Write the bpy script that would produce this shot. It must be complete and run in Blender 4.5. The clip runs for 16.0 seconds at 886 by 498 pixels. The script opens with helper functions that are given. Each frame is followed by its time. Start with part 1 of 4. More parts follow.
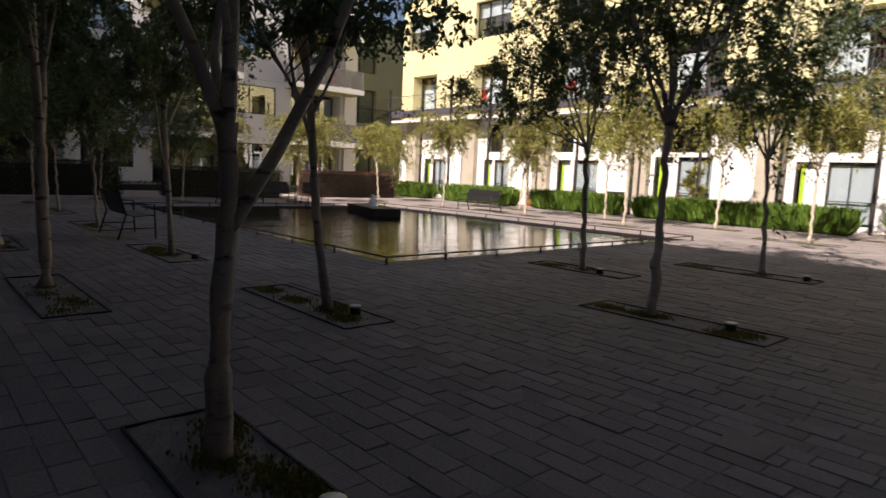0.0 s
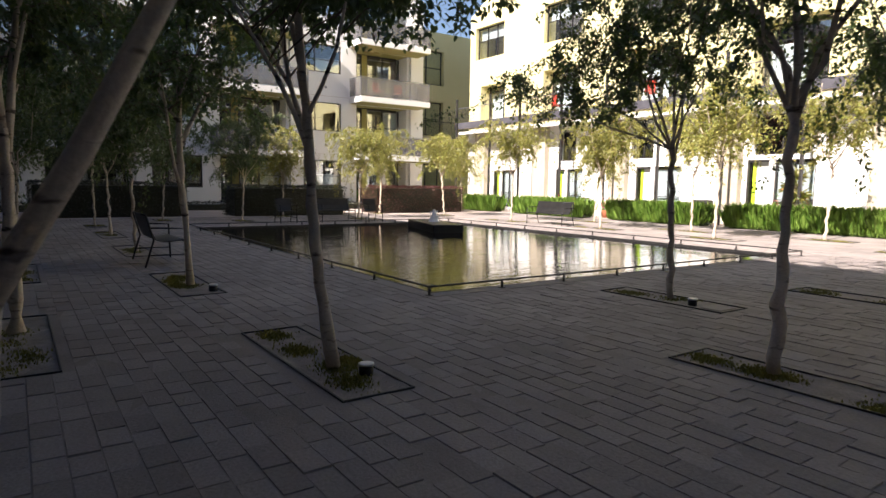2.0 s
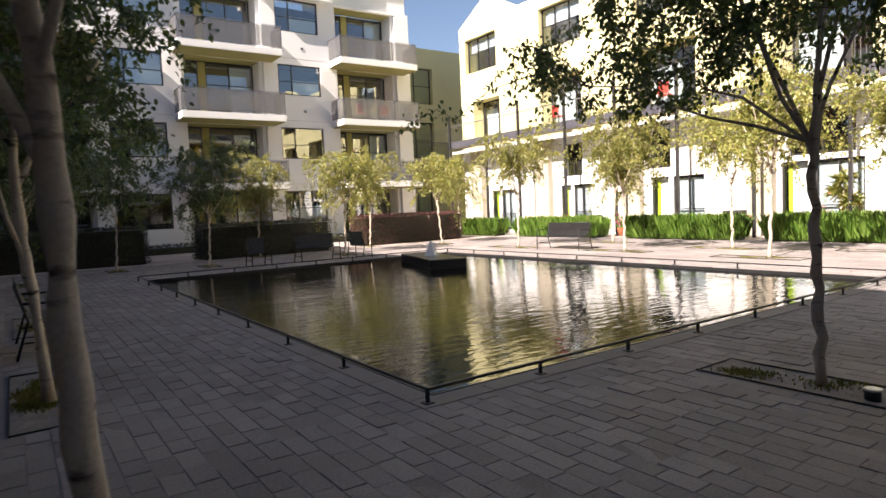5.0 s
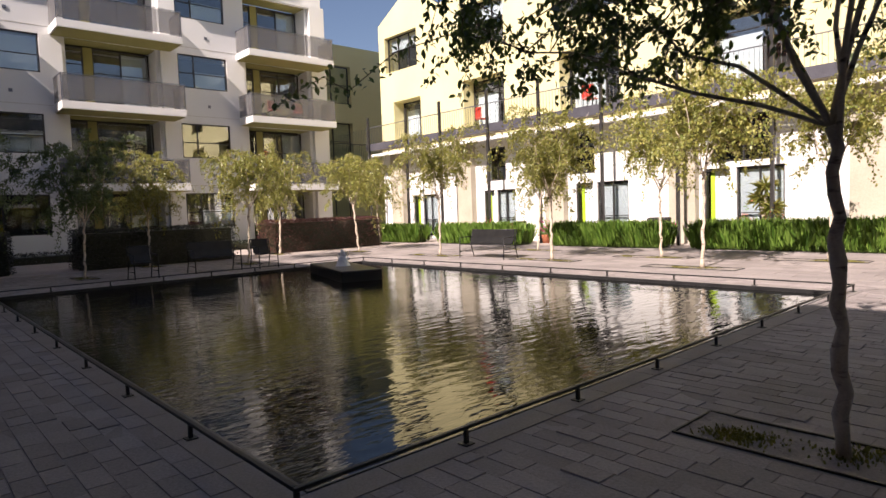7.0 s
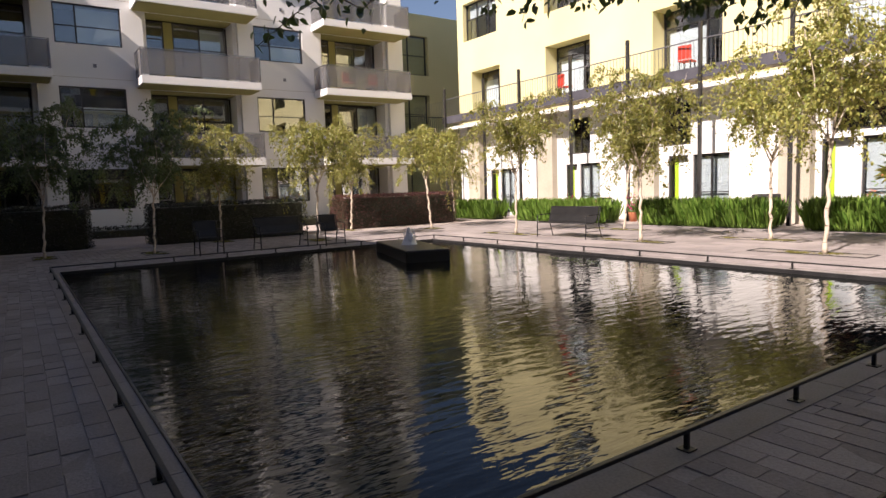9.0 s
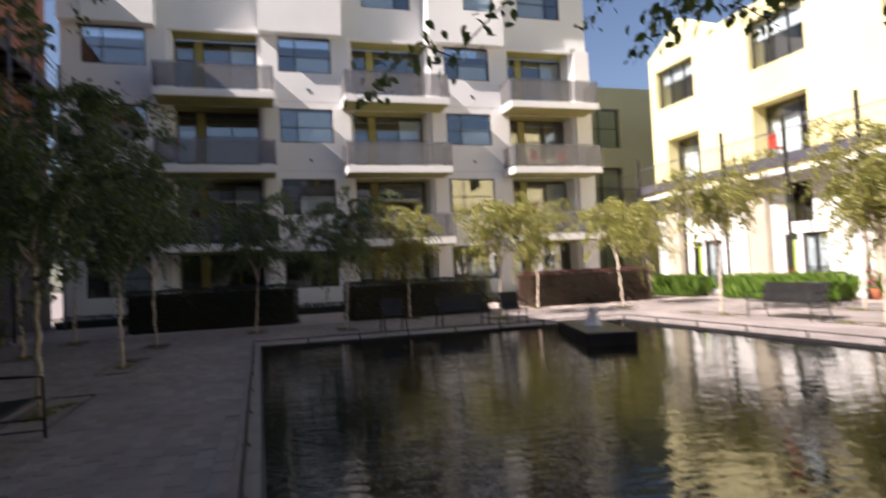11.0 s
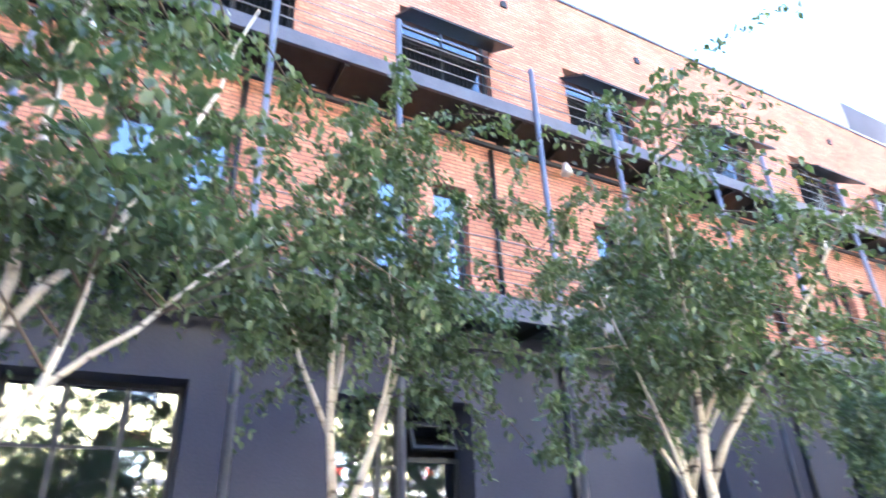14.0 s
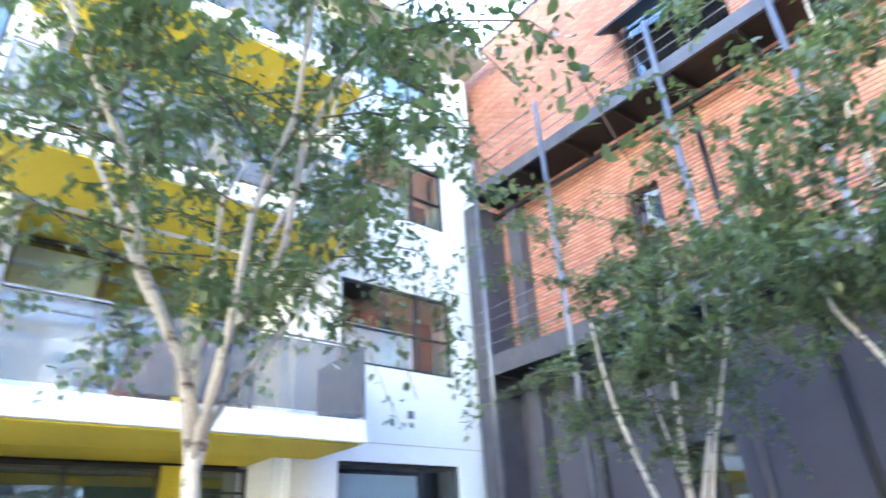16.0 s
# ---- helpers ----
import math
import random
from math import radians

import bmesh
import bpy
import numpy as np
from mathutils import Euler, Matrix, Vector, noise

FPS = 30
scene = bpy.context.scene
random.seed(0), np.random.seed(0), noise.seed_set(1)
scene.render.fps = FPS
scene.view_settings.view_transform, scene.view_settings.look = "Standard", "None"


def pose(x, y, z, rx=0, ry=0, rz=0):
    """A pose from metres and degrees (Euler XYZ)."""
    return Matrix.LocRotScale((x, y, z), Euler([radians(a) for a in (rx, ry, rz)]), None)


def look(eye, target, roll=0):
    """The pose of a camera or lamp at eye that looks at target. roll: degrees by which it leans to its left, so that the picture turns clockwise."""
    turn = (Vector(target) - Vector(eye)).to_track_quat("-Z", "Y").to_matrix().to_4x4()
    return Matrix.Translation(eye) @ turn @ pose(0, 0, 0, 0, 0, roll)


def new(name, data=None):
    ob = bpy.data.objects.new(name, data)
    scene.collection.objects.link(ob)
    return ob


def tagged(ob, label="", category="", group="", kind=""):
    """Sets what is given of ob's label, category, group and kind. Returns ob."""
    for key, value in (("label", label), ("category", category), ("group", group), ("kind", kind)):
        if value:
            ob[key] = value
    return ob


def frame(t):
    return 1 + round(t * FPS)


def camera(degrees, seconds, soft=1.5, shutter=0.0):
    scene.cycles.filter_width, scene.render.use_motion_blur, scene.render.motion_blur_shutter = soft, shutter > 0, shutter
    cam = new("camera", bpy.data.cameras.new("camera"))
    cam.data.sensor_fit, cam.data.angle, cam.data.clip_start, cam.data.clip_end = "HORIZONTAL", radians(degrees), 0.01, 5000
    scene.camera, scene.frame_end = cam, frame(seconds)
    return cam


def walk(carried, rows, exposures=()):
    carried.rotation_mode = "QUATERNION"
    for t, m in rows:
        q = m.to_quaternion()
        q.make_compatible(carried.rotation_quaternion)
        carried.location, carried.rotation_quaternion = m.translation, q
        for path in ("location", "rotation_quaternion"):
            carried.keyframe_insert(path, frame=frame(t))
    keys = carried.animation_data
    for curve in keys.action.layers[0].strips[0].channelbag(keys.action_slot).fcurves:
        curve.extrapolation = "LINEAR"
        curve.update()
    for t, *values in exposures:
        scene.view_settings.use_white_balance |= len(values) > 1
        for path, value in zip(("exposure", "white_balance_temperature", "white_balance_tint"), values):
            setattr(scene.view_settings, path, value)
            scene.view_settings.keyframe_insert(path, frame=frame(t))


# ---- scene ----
cam = camera(71.45, 16.0, shutter=0.35)
PATH = [
    (0, (-5.686, -7.642, 1.421), (-4.360, -6.164, 1.183), 2.5),
    (0.5, (-5.307, -7.464, 1.423), (-4.091, -5.894, 1.187), 3.7),
    (1, (-5.068, -7.211, 1.415), (-3.864, -5.632, 1.179), 2.0),
    (1.5, (-4.772, -6.950, 1.419), (-3.587, -5.350, 1.232), 0.9),
    (2, (-4.424, -6.660, 1.448), (-3.288, -5.027, 1.242), 0.9),
    (2.5, (-4.091, -6.266, 1.469), (-3.013, -4.594, 1.263), 0.4),
    (3, (-3.755, -5.931, 1.471), (-2.736, -4.215, 1.336), -0.0),
    (3.2, (-3.646, -5.794, 1.509), (-2.644, -4.067, 1.385), -0.5),
    (5.3, (-2.469, -3.829, 1.558), (-1.283, -2.223, 1.437), -2.5),
    (5.5, (-2.365, -3.692, 1.540), (-1.148, -2.109, 1.431), -2.3),
    (6, (-2.101, -3.373, 1.545), (-0.810, -1.849, 1.442), -2.0),
    (6.5, (-1.816, -3.140, 1.551), (-0.473, -1.662, 1.446), -2.3),
    (7, (-1.506, -2.879, 1.551), (-0.167, -1.399, 1.425), -2.1),
    (7.5, (-1.210, -2.611, 1.545), (0.068, -1.081, 1.388), -2.3),
    (8, (-0.954, -2.361, 1.540), (0.257, -0.781, 1.353), -2.1),
    (8.2, (-0.865, -2.257, 1.518), (0.323, -0.659, 1.334), -1.9),
    (10.3, (-0.035, -1.805, 1.518), (0.942, -0.074, 1.297), -2.9),
    (10.5, (0.025, -1.755, 1.532), (0.938, 0.014, 1.332), -2.8),
    (11, (0.170, -1.581, 1.533), (0.744, 0.334, 1.609), -2.7),
    (11.5, (0.194, -1.496, 1.521), (0.287, 0.473, 1.859), -2.1),
    (12, (0.165, -1.460, 1.560), (-0.242, 0.449, 1.998), -2.5),
    (12.5, (0.170, -1.518, 1.546), (-0.690, 0.215, 2.051), -3.3),
    (13, (0.203, -1.549, 1.552), (-0.953, -0.029, 2.146), -3.9),
    (13.5, (0.313, -1.562, 1.566), (-1.070, -0.301, 2.271), -3.6),
    (14, (0.521, -1.534, 1.554), (-1.046, -0.653, 2.431), -2.4),
    (14.5, (0.826, -1.444, 1.515), (-0.848, -1.043, 2.534), -1.1),
    (15, (1.176, -1.353, 1.499), (-0.575, -1.560, 2.443), -2.8),
    (15.5, (1.423, -1.322, 1.526), (-0.133, -2.203, 2.421), -2.6),
    (16, (1.501, -1.326, 1.553), (0.336, -2.680, 2.453), -3.5),
]
EXPOSURES = [(0.0, 0.72, 6600, 20), (0.5, 1.1, 6550, 19), (1.0, 1.55, 6500, 18), (1.5, 1.65, 6450, 17), (2.0, 1.6, 6400, 16), (3.0, 1.7, 6350, 14), (5.5, 1.5, 6500, 18), (6.5, 1.15, 6500, 20), (8.0, 0.92, 6550, 22), (10.5, 1.22, 6400, 19), (11.0, 1.3, 6350, 20), (11.5, 1.7, 6050, 21), (12.0, 2.75, 5900, 20), (12.5, 3.65, 5700, 18), (13.0, 4.4, 5400, 18), (13.5, 4.85, 5250, 16), (14.0, 5.1, 5250, 17), (14.5, 5.15, 5150, 14), (15.0, 5.05, 5100, 9), (15.5, 5.1, 5250, 9), (16.0, 5.2, 5300, 9)]
walk(cam, [(t, look(eye, target, roll)) for t, eye, target, roll in PATH], EXPOSURES)

# afternoon sun over the roof on the west side of the court
SUN_TO = Vector((-1.0, -0.22, 0.88)).normalized()
world = bpy.data.worlds.new("sky")
scene.world = world
world.use_nodes = True
_wn = world.node_tree.nodes
sky = _wn.new("ShaderNodeTexSky")
sky.sky_type = "NISHITA"
sky.sun_disc = False
sky.sun_elevation = math.asin(SUN_TO.z)
sky.sun_rotation = math.atan2(SUN_TO.x, SUN_TO.y)
_wn["Background"].inputs["Strength"].default_value = 0.05
world.node_tree.links.new(sky.outputs[0], _wn["Background"].inputs["Color"])
sun_data = bpy.data.lights.new("sun", "SUN")
sun_data.energy, sun_data.angle, sun_data.color = 5.0, radians(0.55), (1.0, 0.91, 0.8)
sun = new("sun", sun_data)
sun.matrix_world = look(SUN_TO * 80, (0, 0, 0))

rng = np.random.default_rng(7)

# ---------------------------------------------------------------- materials


def nodes_of(name):
    m = bpy.data.materials.new(name)
    m.use_nodes = True
    return m, m.node_tree, m.node_tree.nodes["Principled BSDF"]


def surface(name, a, b, rough=0.8, scale=3.0, fine=40.0, bump=0.15, metal=0.0, island=0.0, obj=0.0, spec=0.4):
    """Two-scale noise between two colours, with fine relief; island and obj vary the value piece by piece."""
    m, t, p = nodes_of(name)
    n, k = t.nodes, t.links
    co = n.new("ShaderNodeTexCoord")
    big, small = n.new("ShaderNodeTexNoise"), n.new("ShaderNodeTexNoise")
    big.inputs["Scale"].default_value, big.inputs["Detail"].default_value = scale, 5
    small.inputs["Scale"].default_value, small.inputs["Detail"].default_value = fine, 6
    for q in (big, small):
        k.new(co.outputs["Object"], q.inputs["Vector"])
    mix = n.new("ShaderNodeMath")
    mix.operation = "MULTIPLY_ADD"
    k.new(small.outputs["Fac"], mix.inputs[0])
    mix.inputs[1].default_value = 0.45
    half = n.new("ShaderNodeMath")
    half.operation = "MULTIPLY"
    half.inputs[1].default_value = 0.55
    k.new(big.outputs["Fac"], half.inputs[0])
    k.new(half.outputs[0], mix.inputs[2])
    ramp = n.new("ShaderNodeValToRGB")
    ramp.color_ramp.elements[0].position, ramp.color_ramp.elements[1].position = 0.33, 0.67
    ramp.color_ramp.elements[0].color, ramp.color_ramp.elements[1].color = (*a, 1), (*b, 1)
    k.new(mix.outputs[0], ramp.inputs[0])
    out = ramp.outputs[0]
    for amount, kind, socket in ((island, "ShaderNodeNewGeometry", "Random Per Island"), (obj, "ShaderNodeObjectInfo", "Random")):
        if amount:
            src, hsv, rng_ = n.new(kind), n.new("ShaderNodeHueSaturation"), n.new("ShaderNodeMapRange")
            k.new(src.outputs[socket], rng_.inputs["Value"])
            rng_.inputs["To Min"].default_value, rng_.inputs["To Max"].default_value = 1 - amount, 1 + amount
            k.new(rng_.outputs[0], hsv.inputs["Value"])
            k.new(out, hsv.inputs["Color"])
            out = hsv.outputs[0]
    k.new(out, p.inputs["Base Color"])
    p.inputs["Roughness"].default_value, p.inputs["Metallic"].default_value = rough, metal
    p.inputs["Specular IOR Level"].default_value = spec
    if bump:
        bm_ = n.new("ShaderNodeBump")
        bm_.inputs["Strength"].default_value, bm_.inputs["Distance"].default_value = bump, 0.02
        k.new(mix.outputs[0], bm_.inputs["Height"])
        k.new(bm_.outputs[0], p.inputs["Normal"])
    return m


def leaf_material(name, a, b, through_col, amount=0.35, trans=0.35):
    m, t, p = nodes_of(name)
    n, k = t.nodes, t.links
    geo, ramp = n.new("ShaderNodeNewGeometry"), n.new("ShaderNodeValToRGB")
    ramp.color_ramp.elements[0].color, ramp.color_ramp.elements[1].color = (*a, 1), (*b, 1)
    k.new(geo.outputs["Random Per Island"], ramp.inputs[0])
    info, hsv, mr = n.new("ShaderNodeObjectInfo"), n.new("ShaderNodeHueSaturation"), n.new("ShaderNodeMapRange")
    k.new(info.outputs["Random"], mr.inputs["Value"])
    mr.inputs["To Min"].default_value, mr.inputs["To Max"].default_value = 1 - amount, 1 + amount
    k.new(mr.outputs[0], hsv.inputs["Value"])
    k.new(ramp.outputs[0], hsv.inputs["Color"])
    k.new(hsv.outputs[0], p.inputs["Base Color"])
    p.inputs["Roughness"].default_value = 0.36
    tr, mix = n.new("ShaderNodeBsdfTranslucent"), n.new("ShaderNodeMixShader")
    tr.inputs["Color"].default_value = (*through_col, 1)
    mix.inputs[0].default_value = trans
    k.new(p.outputs[0], mix.inputs[1])
    k.new(tr.outputs[0], mix.inputs[2])
    k.new(mix.outputs[0], n["Material Output"].inputs["Surface"])
    return m


def glass_material(name, tint, rough=0.0, gloss=0.1):
    m, t, p = nodes_of(name)
    n, k = t.nodes, t.links
    n.remove(p)
    tr, gl, mix = n.new("ShaderNodeBsdfTransparent"), n.new("ShaderNodeBsdfGlossy"), n.new("ShaderNodeMixShader")
    tr.inputs["Color"].default_value = (*tint, 1)
    gl.inputs["Roughness"].default_value = rough
    mix.inputs[0].default_value = gloss
    nz, bp, co = n.new("ShaderNodeTexNoise"), n.new("ShaderNodeBump"), n.new("ShaderNodeTexCoord")
    nz.inputs["Scale"].default_value = 1.3
    bp.inputs["Strength"].default_value, bp.inputs["Distance"].default_value = 0.05, 0.02
    k.new(co.outputs["Object"], nz.inputs["Vector"])
    k.new(nz.outputs["Fac"], bp.inputs["Height"])
    k.new(bp.outputs[0], gl.inputs["Normal"])
    k.new(tr.outputs[0], mix.inputs[1])
    k.new(gl.outputs[0], mix.inputs[2])
    k.new(mix.outputs[0], n["Material Output"].inputs["Surface"])
    return m


def bark_material(name, a, b, mark):
    m = surface(name, a, b, 0.85, 5, 60, 0.4, obj=0.15)
    t, p = m.node_tree, m.node_tree.nodes["Principled BSDF"]
    n, k = t.nodes, t.links
    co, mp, nz, rp, mx = n.new("ShaderNodeTexCoord"), n.new("ShaderNodeMapping"), n.new("ShaderNodeTexNoise"), n.new("ShaderNodeValToRGB"), n.new("ShaderNodeMixRGB")
    mp.inputs["Scale"].default_value = (5, 5, 16)
    nz.inputs["Scale"].default_value, nz.inputs["Detail"].default_value = 1.0, 3
    rp.color_ramp.elements[0].position, rp.color_ramp.elements[1].position = 0.57, 0.68
    k.new(co.outputs["Object"], mp.inputs["Vector"])
    k.new(mp.outputs[0], nz.inputs["Vector"])
    k.new(nz.outputs["Fac"], rp.inputs[0])
    old = p.inputs["Base Color"].links[0].from_socket
    k.new(rp.outputs[0], mx.inputs[0])
    k.new(old, mx.inputs[1])
    mx.inputs[2].default_value = (*mark, 1)
    k.new(mx.outputs[0], p.inputs["Base Color"])
    return m


def brick_material(name):
    m, t, p = nodes_of(name)
    n, k = t.nodes, t.links
    co, sep, com, br = n.new("ShaderNodeTexCoord"), n.new("ShaderNodeSeparateXYZ"), n.new("ShaderNodeCombineXYZ"), n.new("ShaderNodeTexBrick")
    k.new(co.outputs["Object"], sep.inputs[0])
    k.new(sep.outputs["Y"], com.inputs["X"])
    k.new(sep.outputs["Z"], com.inputs["Y"])
    k.new(com.outputs[0], br.inputs["Vector"])
    br.inputs["Color1"].default_value, br.inputs["Color2"].default_value = (0.5, 0.235, 0.155, 1), (0.36, 0.15, 0.1, 1)
    br.inputs["Mortar"].default_value = (0.2, 0.115, 0.09, 1)
    br.inputs["Scale"].default_value = 1.0
    br.inputs["Brick Width"].default_value, br.inputs["Row Height"].default_value, br.inputs["Mortar Size"].default_value = 0.24, 0.082, 0.013
    nz, mx = n.new("ShaderNodeTexNoise"), n.new("ShaderNodeMixRGB")
    nz.inputs["Scale"].default_value, nz.inputs["Detail"].default_value = 0.7, 6
    k.new(co.outputs["Object"], nz.inputs["Vector"])
    mx.blend_type, mx.inputs[0].default_value = "OVERLAY", 0.45
    k.new(br.outputs["Color"], mx.inputs[1])
    k.new(nz.outputs["Fac"], mx.inputs[2])
    k.new(mx.outputs[0], p.inputs["Base Color"])
    p.inputs["Roughness"].default_value, p.inputs["Specular IOR Level"].default_value = 0.95, 0.12
    bp = n.new("ShaderNodeBump")
    bp.inputs["Strength"].default_value, bp.inputs["Distance"].default_value, bp.invert = 0.9, 0.012, True
    k.new(br.outputs["Fac"], bp.inputs["Height"])
    k.new(bp.outputs[0], p.inputs["Normal"])
    return m


def water_material(name):
    m, t, p = nodes_of(name)
    n, k = t.nodes, t.links
    p.inputs["Base Color"].default_value = (0.008, 0.009, 0.008, 1)
    p.inputs["Roughness"].default_value, p.inputs["IOR"].default_value = 0.015, 1.34
    co = n.new("ShaderNodeTexCoord")
    mp = n.new("ShaderNodeMapping")
    mp.inputs["Rotation"].default_value, mp.inputs["Scale"].default_value = (0, 0, radians(38)), (0.55, 1.9, 1)
    w, w2 = n.new("ShaderNodeTexNoise"), n.new("ShaderNodeTexNoise")
    w.inputs["Scale"].default_value, w.inputs["Detail"].default_value = 4.8, 2.5
    w2.inputs["Scale"].default_value, w2.inputs["Detail"].default_value = 0.5, 1
    k.new(co.outputs["Object"], mp.inputs["Vector"])
    for q in (w, w2):
        k.new(mp.outputs[0], q.inputs["Vector"])
    add = n.new("ShaderNodeMath")
    add.operation = "MULTIPLY"
    k.new(w.outputs["Fac"], add.inputs[0])
    k.new(w2.outputs["Fac"], add.inputs[1])
    bp = n.new("ShaderNodeBump")
    bp.inputs["Strength"].default_value, bp.inputs["Distance"].default_value = 0.5, 0.028
    k.new(add.outputs[0], bp.inputs["Height"])
    k.new(bp.outputs[0], p.inputs["Normal"])
    return m


def mesh_metal(name, col, open_part):
    """Finely perforated sheet: part of the light goes straight through."""
    m, t, p = nodes_of(name)
    n, k = t.nodes, t.links
    p.inputs["Base Color"].default_value = (*col, 1)
    p.inputs["Roughness"].default_value, p.inputs["Metallic"].default_value = 0.5, 0.3
    tr, mix = n.new("ShaderNodeBsdfTransparent"), n.new("ShaderNodeMixShader")
    mix.inputs[0].default_value = open_part
    k.new(p.outputs[0], mix.inputs[1])
    k.new(tr.outputs[0], mix.inputs[2])
    k.new(mix.outputs[0], n["Material Output"].inputs["Surface"])
    return m


M = {}
M["joint"] = surface("joint_sand", (0.19, 0.167, 0.158), (0.3, 0.265, 0.25), 0.95, 2, 60, 0.4)
M["paver"] = surface("stone_paver", (0.2, 0.175, 0.168), (0.335, 0.295, 0.28), 0.8, 0.5, 45, 0.5, island=0.15)
M["paver_piece"] = surface("stone_paver_piece", (0.2, 0.175, 0.168), (0.335, 0.295, 0.28), 0.8, 0.5, 45, 0.5, obj=0.15)
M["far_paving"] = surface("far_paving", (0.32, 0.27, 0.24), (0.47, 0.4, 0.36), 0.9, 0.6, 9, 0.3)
M["coping"] = surface("granite_coping", (0.19, 0.17, 0.16), (0.31, 0.275, 0.26), 0.7, 1.5, 60, 0.25)
M["soil"] = surface("pit_soil", (0.17, 0.15, 0.135), (0.36, 0.315, 0.285), 0.95, 5, 50, 0.8)
M["water"] = water_material("pool_water")
M["granite"] = surface("black_granite", (0.012, 0.012, 0.013), (0.035, 0.034, 0.034), 0.28, 4, 90, 0.1, spec=0.6)
M["foam"] = surface("foam", (0.75, 0.77, 0.78), (0.9, 0.9, 0.9), 0.35, 12, 60, 0.6)
M["black"] = surface("black_steel", (0.012, 0.012, 0.013), (0.03, 0.029, 0.028), 0.45, 4, 60, 0.08, metal=0.3)
M["steel"] = surface("grey_steel", (0.13, 0.13, 0.15), (0.24, 0.24, 0.26), 0.4, 2, 40, 0.08, metal=0.6)
M["slate"] = surface("slate_painted_steel", (0.06, 0.058, 0.07), (0.11, 0.108, 0.125), 0.5, 2, 40, 0.06, metal=0.2)
M["frame"] = surface("dark_bronze_frame", (0.018, 0.017, 0.017), (0.04, 0.037, 0.035), 0.45, 3, 40, 0.05)
M["white"] = surface("white_stucco", (0.68, 0.675, 0.655), (0.79, 0.785, 0.765), 0.9, 0.35, 30, 0.12, spec=0.15)
M["whitewall"] = surface("white_render", (0.74, 0.73, 0.7), (0.82, 0.81, 0.79), 0.85, 0.5, 30, 0.1)
M["yellow"] = surface("pale_yellow_stucco", (0.64, 0.58, 0.3), (0.74, 0.68, 0.39), 0.9, 0.35, 30, 0.12)
M["beige"] = surface("beige_concrete", (0.36, 0.32, 0.25), (0.5, 0.45, 0.36), 0.85, 0.8, 30, 0.15)
M["mustard"] = surface("mustard_soffit", (0.55, 0.42, 0.02), (0.66, 0.51, 0.04), 0.7, 0.6, 30, 0.08)
M["olive"] = surface("olive_panel", (0.22, 0.2, 0.06), (0.32, 0.29, 0.1), 0.7, 0.6, 30, 0.08)
M["charcoal"] = surface("charcoal_stucco", (0.05, 0.048, 0.061), (0.082, 0.079, 0.096), 0.88, 0.5, 35, 0.2)
M["brick"] = brick_material("red_brick")
# near-black, carries the gloom of unlit rooms in its colour
M["dark"] = surface("unlit_room_dark", (0.012, 0.012, 0.012), (0.05, 0.048, 0.045), 0.9, 0.8, 6, 0.0)
M["blind"] = surface("pale_blind", (0.55, 0.6, 0.62), (0.68, 0.72, 0.74), 0.8, 0.5, 20, 0.05, obj=0.2)
M["glass"] = glass_material("window_glass", (0.9, 0.94, 0.95), gloss=0.2)
M["railmesh"] = mesh_metal("perforated_sheet", (0.19, 0.185, 0.185), 0.45)
M["bark_white"] = bark_material("birch_bark", (0.42, 0.34, 0.25), (0.68, 0.59, 0.48), (0.08, 0.06, 0.045))
M["bark_dark"] = bark_material("grey_bark", (0.42, 0.36, 0.3), (0.7, 0.63, 0.54), (0.1, 0.075, 0.06))
M["leaf"] = leaf_material("birch_leaf", (0.042, 0.07, 0.04), (0.15, 0.185, 0.095), (0.17, 0.24, 0.05), 0.18, 0.38)
M["twig"] = surface("twig_bark", (0.09, 0.065, 0.045), (0.17, 0.13, 0.095), 0.85, 4, 40, 0.2)
# yellowing green, with some of the sun's brightness put into the colour
M["leaf_sun"] = leaf_material("sunlit_yellowing_leaf", (0.15, 0.2, 0.05), (0.38, 0.34, 0.1), (0.45, 0.43, 0.1), 0.25)
M["leaf_hedge"] = leaf_material("hedge_leaf", (0.02, 0.045, 0.012), (0.05, 0.09, 0.022), (0.06, 0.12, 0.02), 0.15, 0.2)
M["leaf_bright"] = leaf_material("rush_blade", (0.08, 0.17, 0.025), (0.24, 0.36, 0.07), (0.26, 0.42, 0.06), 0.2, 0.35)
M["leaf_red"] = leaf_material("purple_leaf", (0.06, 0.03, 0.03), (0.17, 0.07, 0.06), (0.22, 0.08, 0.06), 0.15, 0.2)
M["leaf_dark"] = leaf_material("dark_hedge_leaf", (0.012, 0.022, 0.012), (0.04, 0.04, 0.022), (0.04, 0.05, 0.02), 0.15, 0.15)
M["moss"] = leaf_material("moss_blade", (0.1, 0.1, 0.022), (0.25, 0.23, 0.055), (0.24, 0.24, 0.05), 0.2, 0.25)
M["lime"] = surface("lime_door_paint", (0.3, 0.46, 0.02), (0.36, 0.54, 0.04), 0.5, 1, 30, 0.05)
M["red"] = surface("red_plastic", (0.5, 0.035, 0.02), (0.6, 0.06, 0.03), 0.5, 3, 30, 0.05)
M["pink"] = surface("pink_cloth", (0.62, 0.04, 0.2), (0.75, 0.07, 0.28), 0.8, 5, 40, 0.2)
M["terracotta"] = surface("terracotta", (0.36, 0.12, 0.06), (0.48, 0.18, 0.09), 0.85, 4, 40, 0.2)
M["lamp"] = surface("aluminium_rim", (0.55, 0.55, 0.53), (0.7, 0.7, 0.68), 0.35, 5, 60, 0.05, metal=0.5)

# ---------------------------------------------------------------- builders


